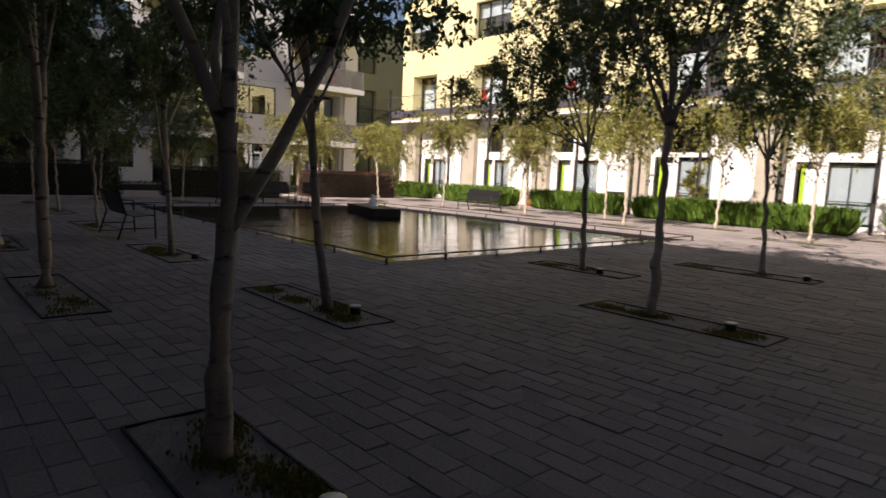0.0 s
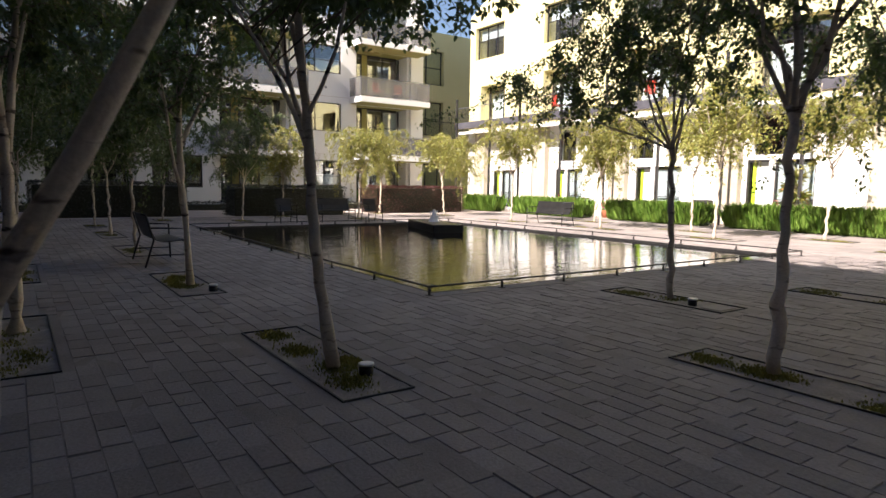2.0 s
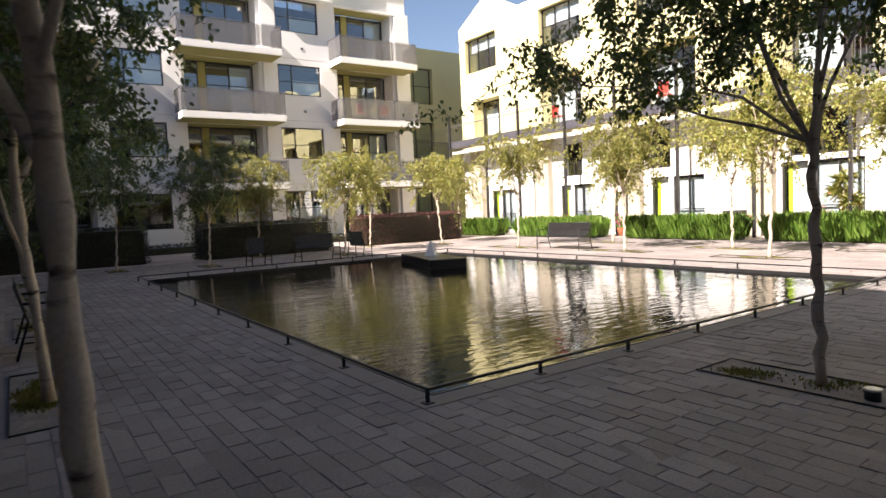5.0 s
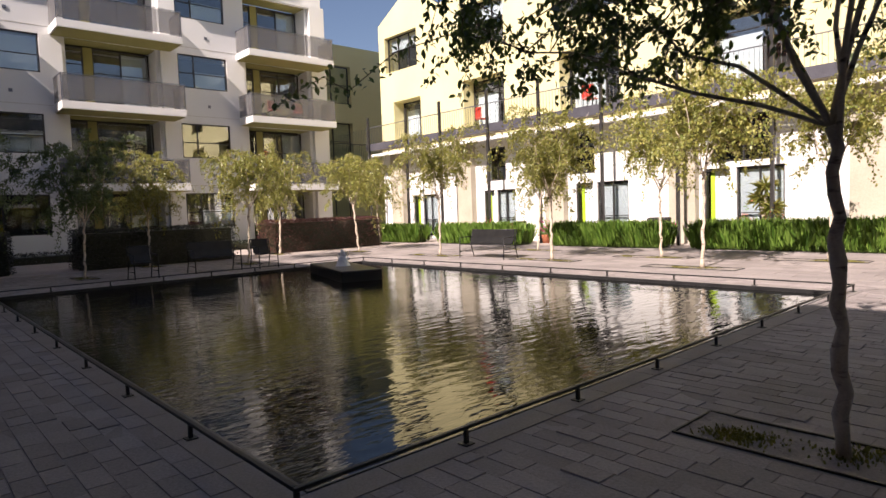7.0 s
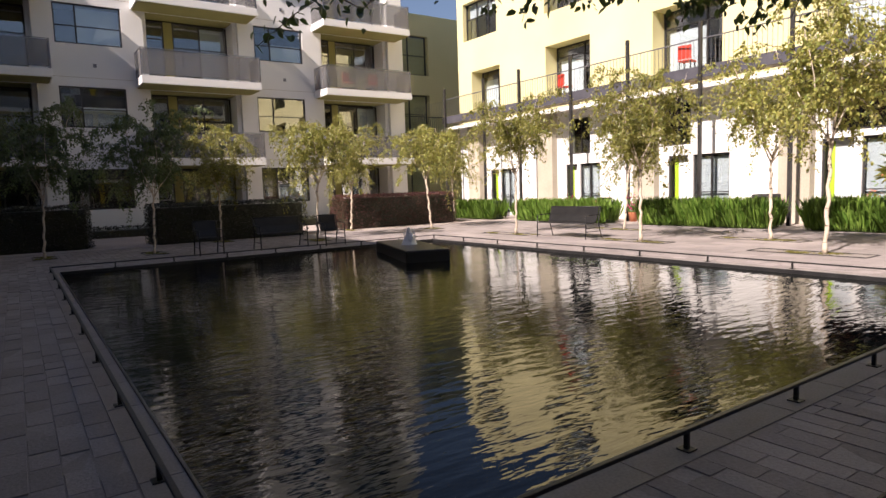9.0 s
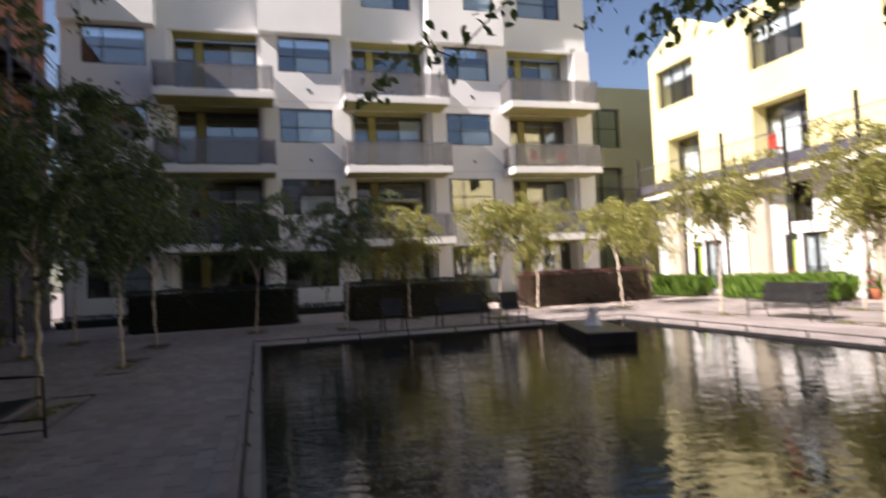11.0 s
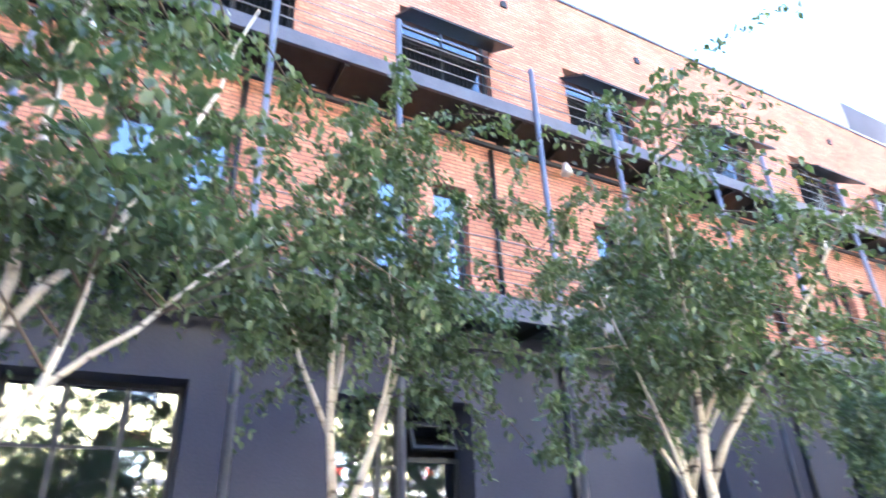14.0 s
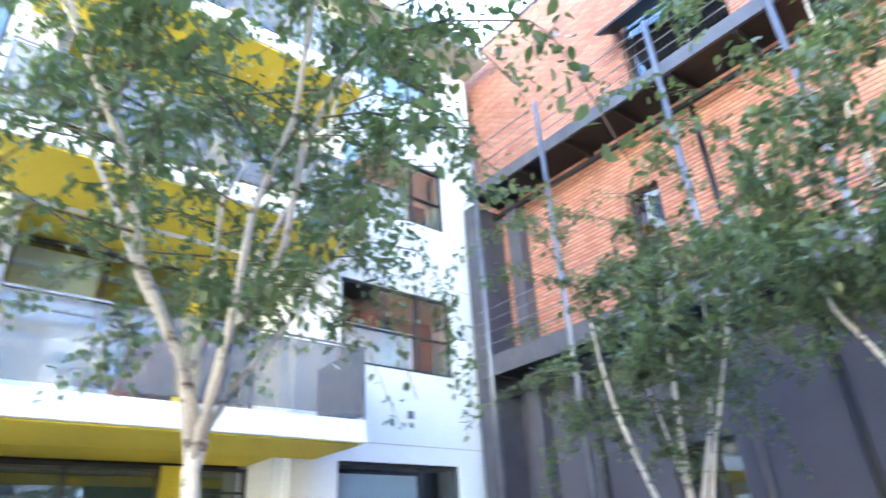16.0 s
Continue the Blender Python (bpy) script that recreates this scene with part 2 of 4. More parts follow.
def thing(name, label, category, group="", kind=""):
    return tagged(new(name), label, category, group, kind)


def mesh_of(name, verts, faces, mat, smooth=False):
    me = bpy.data.meshes.new(name)
    me.from_pydata([tuple(v) for v in verts], [], [tuple(f) for f in faces])
    me.materials.append(mat)
    if smooth:
        me.polygons.foreach_set("use_smooth", [True] * len(me.polygons))
    me.update()
    return me


def part(name, bm, mat, parent=None, label="", smooth=False):
    bmesh.ops.recalc_face_normals(bm, faces=bm.faces)
    me = bpy.data.meshes.new(name)
    bm.to_mesh(me)
    bm.free()
    me.materials.append(mat)
    if smooth:
        me.polygons.foreach_set("use_smooth", [True] * len(me.polygons))
    ob = new(name, me)
    ob.parent = parent
    return tagged(ob, label)


def put_mesh(name, me, parent=None, label=""):
    ob = new(name, me)
    ob.parent = parent
    return tagged(ob, label)


def box(bm, a, b, bevel=0.0):
    lo, hi = [min(p, q) for p, q in zip(a, b)], [max(p, q) for p, q in zip(a, b)]
    vs = [bm.verts.new((x, y, z)) for z in (lo[2], hi[2]) for y in (lo[1], hi[1]) for x in (lo[0], hi[0])]
    fs = [bm.faces.new([vs[i] for i in f]) for f in ((0, 2, 3, 1), (4, 5, 7, 6), (0, 1, 5, 4), (2, 6, 7, 3), (0, 4, 6, 2), (1, 3, 7, 5))]
    if bevel:
        es = list({e for f in fs for e in f.edges})
        bmesh.ops.bevel(bm, geom=es, offset=bevel, segments=2, affect="EDGES", profile=0.6)


def boxes(*pairs, bevel=0.0):
    bm = bmesh.new()
    for a, b in pairs:
        box(bm, a, b, bevel)
    return bm


def tube(verts, faces, pts, radii, sides=7):
    """A tapered round bar along a line of points, added to lists of vertices and faces."""
    base, n = len(verts), len(pts)
    up = Vector((0.31, 0.95, 0.07)).normalized()
    for i, p in enumerate(pts):
        d = (Vector(pts[min(i + 1, n - 1)]) - Vector(pts[max(i - 1, 0)])).normalized()
        s = d.cross(up).normalized()
        c = d.cross(s)
        for q in range(sides):
            a = 2 * math.pi * q / sides
            verts.append(Vector(p) + (s * math.cos(a) + c * math.sin(a)) * radii[i])
    for i in range(n - 1):
        for q in range(sides):
            r = (q + 1) % sides
            faces.append((base + i * sides + q, base + i * sides + r, base + (i + 1) * sides + r, base + (i + 1) * sides + q))
    faces.append(tuple(base + q for q in range(sides))[::-1])
    faces.append(tuple(base + (n - 1) * sides + q for q in range(sides)))


def bar(pts, r, sides=8):
    v, f = [], []
    tube(v, f, pts, [r] * len(pts), sides)
    return v, f


def tube_part(name, pts, radii, mat, parent, label="", sides=8):
    v, f = [], []
    tube(v, f, pts, radii, sides)
    return put_mesh(name, mesh_of(name, v, f, mat, True), parent, label)


def leaves_mesh(name, pos, mat, size=(0.06, 0.09), droop=0.6, width=0.62, r=rng, blade=False):
    """Many pointed, folded leaves at the given places in one mesh."""
    n = len(pos)
    ln = r.uniform(size[0], size[1], n)[:, None]
    az = r.uniform(0, 2 * np.pi, n)
    el = (-droop + r.normal(0, 0.45, n)) if not blade else r.normal(1.35, 0.16, n)
    d = np.stack([np.cos(az) * np.cos(el), np.sin(az) * np.cos(el), np.sin(el)], 1)
    side = np.cross(d, np.stack([r.normal(0, 0.5, n), r.normal(0, 0.5, n), np.ones(n)], 1) if not blade else r.normal(0, 1, (n, 3)))
    side /= np.linalg.norm(side, axis=1, keepdims=True) + 1e-9
    nor = np.cross(side, d)
    w = ln * width * 0.5
    b = np.asarray(pos)
    curl = nor * ln * 0.1
    v = np.stack([b, b + d * ln * 0.28 + side * w * 0.85 + curl, b + d * ln * 0.62 + side * w * 0.8 + curl, b + d * ln, b + d * ln * 0.62 - side * w * 0.8 + curl, b + d * ln * 0.28 - side * w * 0.85 + curl], 1).reshape(-1, 3)
    base = np.arange(n)[:, None] * 6
    f = np.concatenate([base + [0, 1, 2, 3], base + [3, 4, 5, 0]], 1).reshape(-1, 4)
    me = bpy.data.meshes.new(name)
    me.vertices.add(len(v))
    me.vertices.foreach_set("co", v.ravel())
    me.loops.add(f.size)
    me.loops.foreach_set("vertex_index", f.ravel())
    me.polygons.add(len(f))
    me.polygons.foreach_set("loop_start", np.arange(len(f)) * 4)
    me.materials.append(mat)
    me.update(calc_edges=True)
    return me


def bend(a, b, sag, steps, r, wob=0.05):
    a, b = np.array(a, float), np.array(b, float)
    out = []
    for i in range(steps + 1):
        s = i / steps
        p = a + (b - a) * s
        p[2] += sag * 4 * s * (1 - s)
        if 0 < i < steps:
            p += r.normal(0, wob, 3)
        out.append(p)
    return out


def tree_meshes(seed, h, fork, stems, lean, radius, r0, nleaf, bark, leaf, leaf_size=(0.06, 0.095), weep=0.9, extra=(), limb=(0.34, 0.5), low=0.0, trunk=None, limbs=()):
    """Trunk, limbs with hanging twigs, and the leaves along them, round the origin."""
    r = np.random.default_rng(seed)
    tv, tf, lv, lf, wv, wf, twigs = [], [], [], [], [], [], []
    top = np.array([lean[0], lean[1], fork])
    n = 15
    pts = [top * (i / n) + np.array([math.sin(i * 1.7 + seed) * 0.018, math.cos(i * 2.3 + seed) * 0.018, 0]) * (i > 0) for i in range(n + 1)]
    rad = [r0 * (1.15 if i == 0 else 1.0 - 0.3 * i / n) * (1 + 0.12 * r.normal()) for i in range(n + 1)]
    if trunk:
        knots = np.array(trunk, float)
        along = np.linspace(0, len(knots) - 1, n + 1)
        pts = [np.array([np.interp(a, range(len(knots)), knots[:, c]) for c in range(3)]) + np.array([r.normal(0, 0.006), r.normal(0, 0.006), 0]) * (i > 0) for i, a in enumerate(along)]
    tube(tv, tf, pts, rad, 9)
    ends = []
    for s in range(stems):
        a = 2 * math.pi * (s + 0.35 * r.uniform(-1, 1)) / stems + seed
        reach = radius * r.uniform(0.45, 0.8)
        tip = top + np.array([math.cos(a) * reach, math.sin(a) * reach, (h - fork) * r.uniform(0.72, 1.0)])
        start = np.array(pts[-1 - int(r.integers(0, 2))])
        ends.append((start, tip, r0 * r.uniform(*limb)))
    for e in extra:
        ends.append((np.array(pts[-1]), np.array(e, float), r0 * 0.36))
    ways = [(bend(start, tip, -0.05 * (tip[2] - start[2]) * r.uniform(-1, 2), 7, r, 0.045), rr) for start, tip, rr in ends]
    for knots, rr in limbs:
        knots = np.array(knots, float)
        step = np.r_[0, np.cumsum(np.linalg.norm(np.diff(knots, axis=0), axis=1))]
        ways.append(([np.array([np.interp(a, step, knots[:, c]) for c in range(3)]) + r.normal(0, 0.012, 3) * (a > 0) for a in np.linspace(0, step[-1], 8)], rr))
    for way, rr in ways:
        tube(lv, lf, way, [rr * (1 - 0.8 * i / 7) for i in range(8)], 6)
        for q in range(13):
            s = r.uniform(0.3, 1.0)
            i = min(int(s * 7), 6)
            p = way[i] + (way[i + 1] - way[i]) * (s * 7 - i)
            a = r.uniform(0, 2 * math.pi)
            ln = radius * r.uniform(0.35, 0.75)
            end = p + np.array([math.cos(a) * ln, math.sin(a) * ln, ln * r.uniform(-weep, 0.45)])
            end[2] = max(end[2], low + 0.1)
            tw = bend(p, end, ln * 0.22, 4, r, 0.03)
            tube(wv, wf, tw, [min(rr * 0.24, 0.007) * (1 - 0.8 * j / 4) + 0.002 for j in range(5)], 4)
            twigs.append(tw)
            for _ in range(2):
                j = int(r.integers(1, 5))
                a2, l2 = a + r.uniform(-1.3, 1.3), ln * r.uniform(0.3, 0.6)
                side, drop = (0.3, r.uniform(0.7, 1.3)) if r.uniform() < 0.55 else (1.0, r.uniform(0.1, weep + 0.3))
                e2 = tw[j] + np.array([math.cos(a2) * l2 * side, math.sin(a2) * l2 * side, -l2 * drop])
                e2[2] = max(e2[2], low)
                t2 = bend(tw[j], e2, l2 * 0.2, 3, r, 0.02)
                tube(wv, wf, t2, [0.004, 0.003, 0.003, 0.002], 3)
                twigs.append(t2)
    segs = [(t[i], t[i + 1]) for t in twigs for i in range(len(t) - 1)]
    pick = r.integers(0, len(segs), nleaf)
    s = r.uniform(0, 1, (nleaf, 1))
    A, B = np.array([g[0] for g in segs])[pick], np.array([g[1] for g in segs])[pick]
    pos = A + (B - A) * s + r.normal(0, 0.04, (nleaf, 3))
    pos = pos[pos[:, 2] > low]
    return (mesh_of("trunk", tv, tf, bark, True), mesh_of("branchwork", lv, lf, bark, True), mesh_of("twigs", wv, wf, M["twig"], True), leaves_mesh("crown", pos, leaf, leaf_size, 0.75, r=r))


def plant_tree(x, y, meshes, turn, label, size=1.0):
    t = thing("birch_tree", label, "tree", "trees in the court")
    t.matrix_world = pose(x, y, 0, 0, 0, turn) @ Matrix.Scale(size, 4)
    for name, me in zip(("trunk", "branchwork", "fine_branchwork", "crown"), meshes):
        put_mesh(name, me, t)
    return t

# ---------------------------------------------------------------- ground and pool
PX, PY = 9.95, 13.65  # the pool's size
def slab(name, x0, y0, x1, y1, z0, z1, mat, label, cat, kind="structure"):
    ob = part(name, boxes(((x0, y0, z0), (x1, y1, z1))), mat)
    return tagged(ob, label, cat, "", kind)


bm = bmesh.new()
R = 400.0
for x0, y0, x1, y1 in ((-R, -R, 0.12, R), (PX - 0.12, -R, R, R), (0.12, -R, PX - 0.12, 0.12), (0.12, PY - 0.12, PX - 0.12, R)):
    bm.faces.new([bm.verts.new(v) for v in ((x0, y0, -0.0045), (x1, y0, -0.0045), (x1, y1, -0.0045), (x0, y1, -0.0045))])
bmesh.ops.remove_doubles(bm, verts=bm.verts, dist=0.001)
ground = tagged(part("ground", bm, M["joint"]), "sandy bedding and joints under the stone paving", "ground", "", "structure")
bm = bmesh.new()
box(bm, (0.1, 0.1, -0.5), (PX - 0.1, PY - 0.1, -0.42))
for a, b in (((0.1, 0.1, -0.42), (0.14, PY - 0.1, -0.02)), ((PX - 0.14, 0.1, -0.42), (PX - 0.1, PY - 0.1, -0.02)), ((0.14, 0.1, -0.42), (PX - 0.14, 0.14, -0.02)), ((0.14, PY - 0.14, -0.42), (PX - 0.14, PY - 0.1, -0.02))):
    box(bm, a, b)
tagged(part("pool_basin", bm, M["granite"]), "black-lined basin of the shallow reflecting pool", "pool", "", "structure")
bm = bmesh.new()
bm.faces.new([bm.verts.new(v) for v in ((0.14, 0.14, -0.05), (PX - 0.14, 0.14, -0.05), (PX - 0.14, PY - 0.14, -0.05), (0.14, PY - 0.14, -0.05))])
tagged(part("water", bm, M["water"]), "dark rippled water filling the reflecting pool", "water", "", "structure")

# coping stones round the pool
coping = thing("pool_coping", "band of pale granite stones round the pool", "coping", "", "structure")
W = 0.2
cop_mesh = {}
def cop(x0, y0, x1, y1):
    key = (round(x1 - x0, 3), round(y1 - y0, 3))
    if key not in cop_mesh:
        b_ = boxes(((0.004, 0.004, -0.06), (key[0] - 0.004, key[1] - 0.004, 0.004)))
        o = part("coping_stone", b_, M["coping"], coping)
        cop_mesh[key] = o.data
    else:
        o = put_mesh("coping_stone", cop_mesh[key], coping)
    o.location = (x0, y0, 0)
n = 19
for i in range(n):
    d = (PY - 0.28) / n
    cop(-0.1, 0.14 + i * d, 0.14, 0.14 + (i + 1) * d)
    cop(PX - 0.14, 0.14 + i * d, PX + 0.1, 0.14 + (i + 1) * d)
n = 14
for i in range(n):
    d = (PX + 0.2) / n
    cop(-0.1 + i * d, -0.1, -0.1 + (i + 1) * d, 0.14)
    cop(-0.1 + i * d, PY - 0.14, -0.1 + (i + 1) * d, PY + 0.1)

bm = bmesh.new()
for a, b in (((0.142, 0.142, -0.049), (0.16, PY - 0.142, 0.012)), ((PX - 0.16, 0.142, -0.049), (PX - 0.142, PY - 0.142, 0.012)), ((0.16, 0.142, -0.049), (PX - 0.16, 0.16, 0.012)), ((0.16, PY - 0.16, -0.049), (PX - 0.16, PY - 0.142, 0.012))):
    box(bm, a, b)
tagged(part("pool_lip", bm, M["granite"]), "black steel lip along the water's edge", "pool edge", "", "structure")

# low rail
rail = thing("pool_rail", "low black steel rail with short posts round the pool", "railing")
H = 0.12
for a, b in (((0, 0), (PX, 0)), ((PX, 0), (PX, PY)), ((PX, PY), (0, PY)), ((0, PY), (0, 0))):
    va, vb = Vector((*a, H)), Vector((*b, H))
    lo, hi = Vector((min(a[0], b[0]) - 0.016, min(a[1], b[1]) - 0.016, H - 0.014)), Vector((max(a[0], b[0]) + 0.016, max(a[1], b[1]) + 0.016, H + 0.01))
    if a[0] == b[0]:
        lo.y, hi.y = lo.y + 0.034, hi.y - 0.034
    part("top_rail", boxes((lo, hi), bevel=0.005), M["black"], rail)
    cnt = 8 if a[1] == b[1] else 9
    for i in range(cnt):
        p = va.lerp(vb, i / cnt)
        part("post", boxes(((p.x - 0.013, p.y - 0.013, 0.0), (p.x + 0.013, p.y + 0.013, H - 0.016)), ((p.x - 0.04, p.y - 0.04, 0.004), (p.x + 0.04, p.y + 0.04, 0.012))), M["black"], rail)

# fountain stone with its jet
stone = thing("fountain_stone", "low black granite block in the pool with a bubbling jet", "fountain")
bm = boxes(((-0.5, -1.25, -0.42), (0.5, 1.95, 0.2)), bevel=0.04)
bmesh.ops.transform(bm, matrix=pose(7.12, 10.3, 0, 0, 0, -17), verts=bm.verts)
for v in bm.verts:
    if v.co.z > 0:
        v.co.z += 0.02 * math.sin(v.co.x * 2.2 + v.co.y * 1.3)
part("block", bm, M["granite"], stone)
vv, ff = [], []
r_ = np.random.default_rng(31)
tube(vv, ff, [(7.2, 10.6, 0.18 + 0.05 * q) for q in range(10)], [(0.24, 0.19, 0.15, 0.13, 0.12, 0.1, 0.09, 0.07, 0.05, 0.015)[q] * r_.uniform(0.9, 1.15) for q in range(10)], 14)
for q in range(40):
    a, h = r_.uniform(0, 6.28), r_.uniform(0.2, 0.62)
    rad = 0.2 * (1 - h) + 0.02
    c = np.array([7.2 + rad * math.cos(a), 10.6 + rad * math.sin(a), h])
    tube(vv, ff, [c - (0, 0, 0.02), c, c + (0, 0, 0.025)], [0.008, 0.02, 0.006], 5)
put_mesh("jet", mesh_of("jet", vv, ff, M["foam"], True), stone, "white bubbling water jet")

# trees: place, kind and turn
TREES = [
    # x, y, kind, turn, scale
    (-2.41, -2.28, "A", 0, 1.0), (-4.55, -4.8, "A0", 0, 1.0), (-4.47, 0.3, "L2", 0, 1.0), (-2.48, 2.31, "S0", 0, 1.0), (-4.45, 4.39, "L1", 0, 1.0),
    (2.62, -1.8, "C", 0, 1.0), (0.43, -4.28, "D", 0, 1.0), (5.05, -3.65, "D2", 70, 1.0), (12.9, -1.84, "G", 15, 1.05),
    (-2.44, 7.1, "S2", 0, 1.02), (-2.39, 11.5, "S3", 130, 1.0), (-2.38, 15.45, "S", 200, 0.95), (-5.33, 10.95, "S2", 80, 1.05), (-5.1, 14.9, "S3", 250, 1.05), (-4.88, 18.1, "S", 300, 1.0), (-4.44, 9.1, "S3", 40, 0.95),
    (0.03, 17.85, "S3", 20, 0.95), (2.57, 16.6, "S2", 210, 0.92), (5.1, 19.2, "Y", 100, 0.92), (7.4, 16.6, "Y2", 10, 1.0), (10.4, 20.2, "Y", 220, 0.98), (12.7, 17.9, "Y2", 150, 1.0), (16.8, 22.0, "Y", 310, 1.0),
    (12.55, 12.8, "G", 30, 1.0), (15.7, 11.1, "Y2", 260, 1.0), (12.63, 8.1, "Y", 60, 1.02), (14.6, 5.8, "G", 190, 1.0), (12.4, 3.6, "G2", 100, 1.05), (15.2, 1.8, "G", 330, 1.1), (16.2, -3.4, "G2", 10, 1.1),
]
PITS = []
REACH = {"D": (1.27, 0.75), "A0": (1.6, 0.62), "L2": (1.6, 0.75), "C": (0.87, 0.92), "A": (0.74, 1.47)}
for x, y, kind, *_ in TREES:
    back, ahead = REACH.get(kind, (0.82, 1.4) if y < 14 else (0.5, 0.5))
    PITS.append((x - 0.27, y - back, x + 0.27, y + ahead))
# the pits' soil, edging and tufts
for i, (x0, y0, x1, y1) in enumerate(PITS):
    pit = thing("tree_pit", "narrow soil pit with black steel edging and moss at a tree's foot", "planting pit", "tree pits", "structure")
    r_ = np.random.default_rng(100 + i)
    bm = bmesh.new()
    nx, ny = 6, 18
    vs = [[bm.verts.new((x0 + (x1 - x0) * a / nx, y0 + (y1 - y0) * b / ny, -0.003 + 0.004 * r_.normal())) for a in range(nx + 1)] for b in range(ny + 1)]
    for b in range(ny):
        for a in range(nx):
            bm.faces.new((vs[b][a], vs[b][a + 1], vs[b + 1][a + 1], vs[b + 1][a]))
    part("soil", bm, M["soil"], pit)
    t_ = 0.013
    part("edging", boxes(((x0 - t_, y0 - t_, -0.03), (x0, y1 + t_, 0.011)), ((x1, y0 - t_, -0.03), (x1 + t_, y1 + t_, 0.011)), ((x0, y0 - t_, -0.03), (x1, y0, 0.011)), ((x0, y1, -0.03), (x1, y1 + t_, 0.011))), M["black"], pit)
    c = [(r_.uniform(x0 + 0.08, x1 - 0.08), r_.uniform(y0 + 0.15, y1 - 0.15)) for _ in range(4)] + [(TREES[i][0], TREES[i][1])]
    nb = 2600 if i in (0, 1, 3, 6) else 700
    pos = np.array([(*c[int(r_.integers(0, len(c)))], 0.0) for _ in range(nb)]) + np.c_[r_.normal(0, 0.07, nb), r_.normal(0, 0.1, nb), np.full(nb, -0.006)]
    pos = pos[(pos[:, 0] > x0) & (pos[:, 0] < x1) & (pos[:, 1] > y0) & (pos[:, 1] < y1)]
    put_mesh("moss", leaves_mesh("moss", pos, M["moss"], (0.018, 0.036), 0, 0.55, r_, True), pit, "olive moss and short grass")

# buildings, in coordinates along the front (u), out from it (d) and up (z)


def grid_wall(bm, u0, u1, z0, z1, holes, front, thick, P):
    """A wall with openings cut right through, closed at every reveal."""
    us = sorted({u0, u1, *(h[0] for h in holes), *(h[2] for h in holes)})
    zs = sorted({z0, z1, *(h[1] for h in holes), *(h[3] for h in holes)})
    us, zs = [u for u in us if u0 <= u <= u1], [z for z in zs if z0 <= z <= z1]
    solid = [[not any(h[0] - 1e-6 <= (us[i] + us[i + 1]) / 2 <= h[2] and h[1] <= (zs[j] + zs[j + 1]) / 2 <= h[3] for h in holes) for j in range(len(zs) - 1)] for i in range(len(us) - 1)]
    cache = {}

    def V(i, j, s):
        if (i, j, s) not in cache:
            cache[i, j, s] = bm.verts.new(P(us[i], front - s * thick, zs[j]))
        return cache[i, j, s]

    ok = lambda i, j: 0 <= i < len(us) - 1 and 0 <= j < len(zs) - 1 and solid[i][j]
    for i in range(len(us) - 1):
        for j in range(len(zs) - 1):
            if not solid[i][j]:
                continue
            for s in (0, 1):
                bm.faces.new((V(i, j, s), V(i + 1, j, s), V(i + 1, j + 1, s), V(i, j + 1, s)))
            for di, dj, a, b in ((-1, 0, (i, j), (i, j + 1)), (1, 0, (i + 1, j), (i + 1, j + 1)), (0, -1, (i, j), (i + 1, j)), (0, 1, (i, j + 1), (i + 1, j + 1))):
                if not ok(i + di, j + dj):
                    bm.faces.new((V(*a, 0), V(*b, 0), V(*b, 1), V(*a, 1)))


def window(parent, P, u0, u1, z0, z1, d, bars_u=(), bars_z=(), blind=None, depth=0.07, fr=0.055, label="dark-framed window", name="window"):
    """A framed window with its pane and, where it has one, a blind behind."""
    prs = [(P(u0, d, z0), P(u0 + fr, d + depth, z1)), (P(u1 - fr, d, z0), P(u1, d + depth, z1)), (P(u0 + fr, d, z0), P(u1 - fr, d + depth, z0 + fr)), (P(u0 + fr, d, z1 - fr), P(u1 - fr, d + depth, z1))]
    cuts = [u0 + fr, *(q for u in bars_u for q in (u - fr / 2, u + fr / 2)), u1 - fr]
    w = part(name, boxes(*prs), M["frame"], parent, label)
    for u in bars_u:
        part("mullion", boxes((P(u - fr / 2, d + 0.003, z0 + fr), P(u + fr / 2, d + depth - 0.006, z1 - fr))), M["frame"], w)
    for z in bars_z:
        for a, b in zip(cuts[::2], cuts[1::2]):
            part("transom", boxes((P(a, d + 0.006, z - 0.018), P(b, d + depth - 0.01, z + 0.018))), M["frame"], w)
    pane = part("pane", boxes((P(u0 + fr, d + 0.02, z0 + fr), P(u1 - fr, d + 0.028, z1 - fr))), M["glass"], w, "reflecting glass pane")
    pane.visible_shadow = False
    if blind:
        part("blind", boxes((P(blind[0], d - 0.1, blind[2]), P(blind[1], d - 0.085, blind[3]))), M["blind"], w, "pale roller blind")
    return w


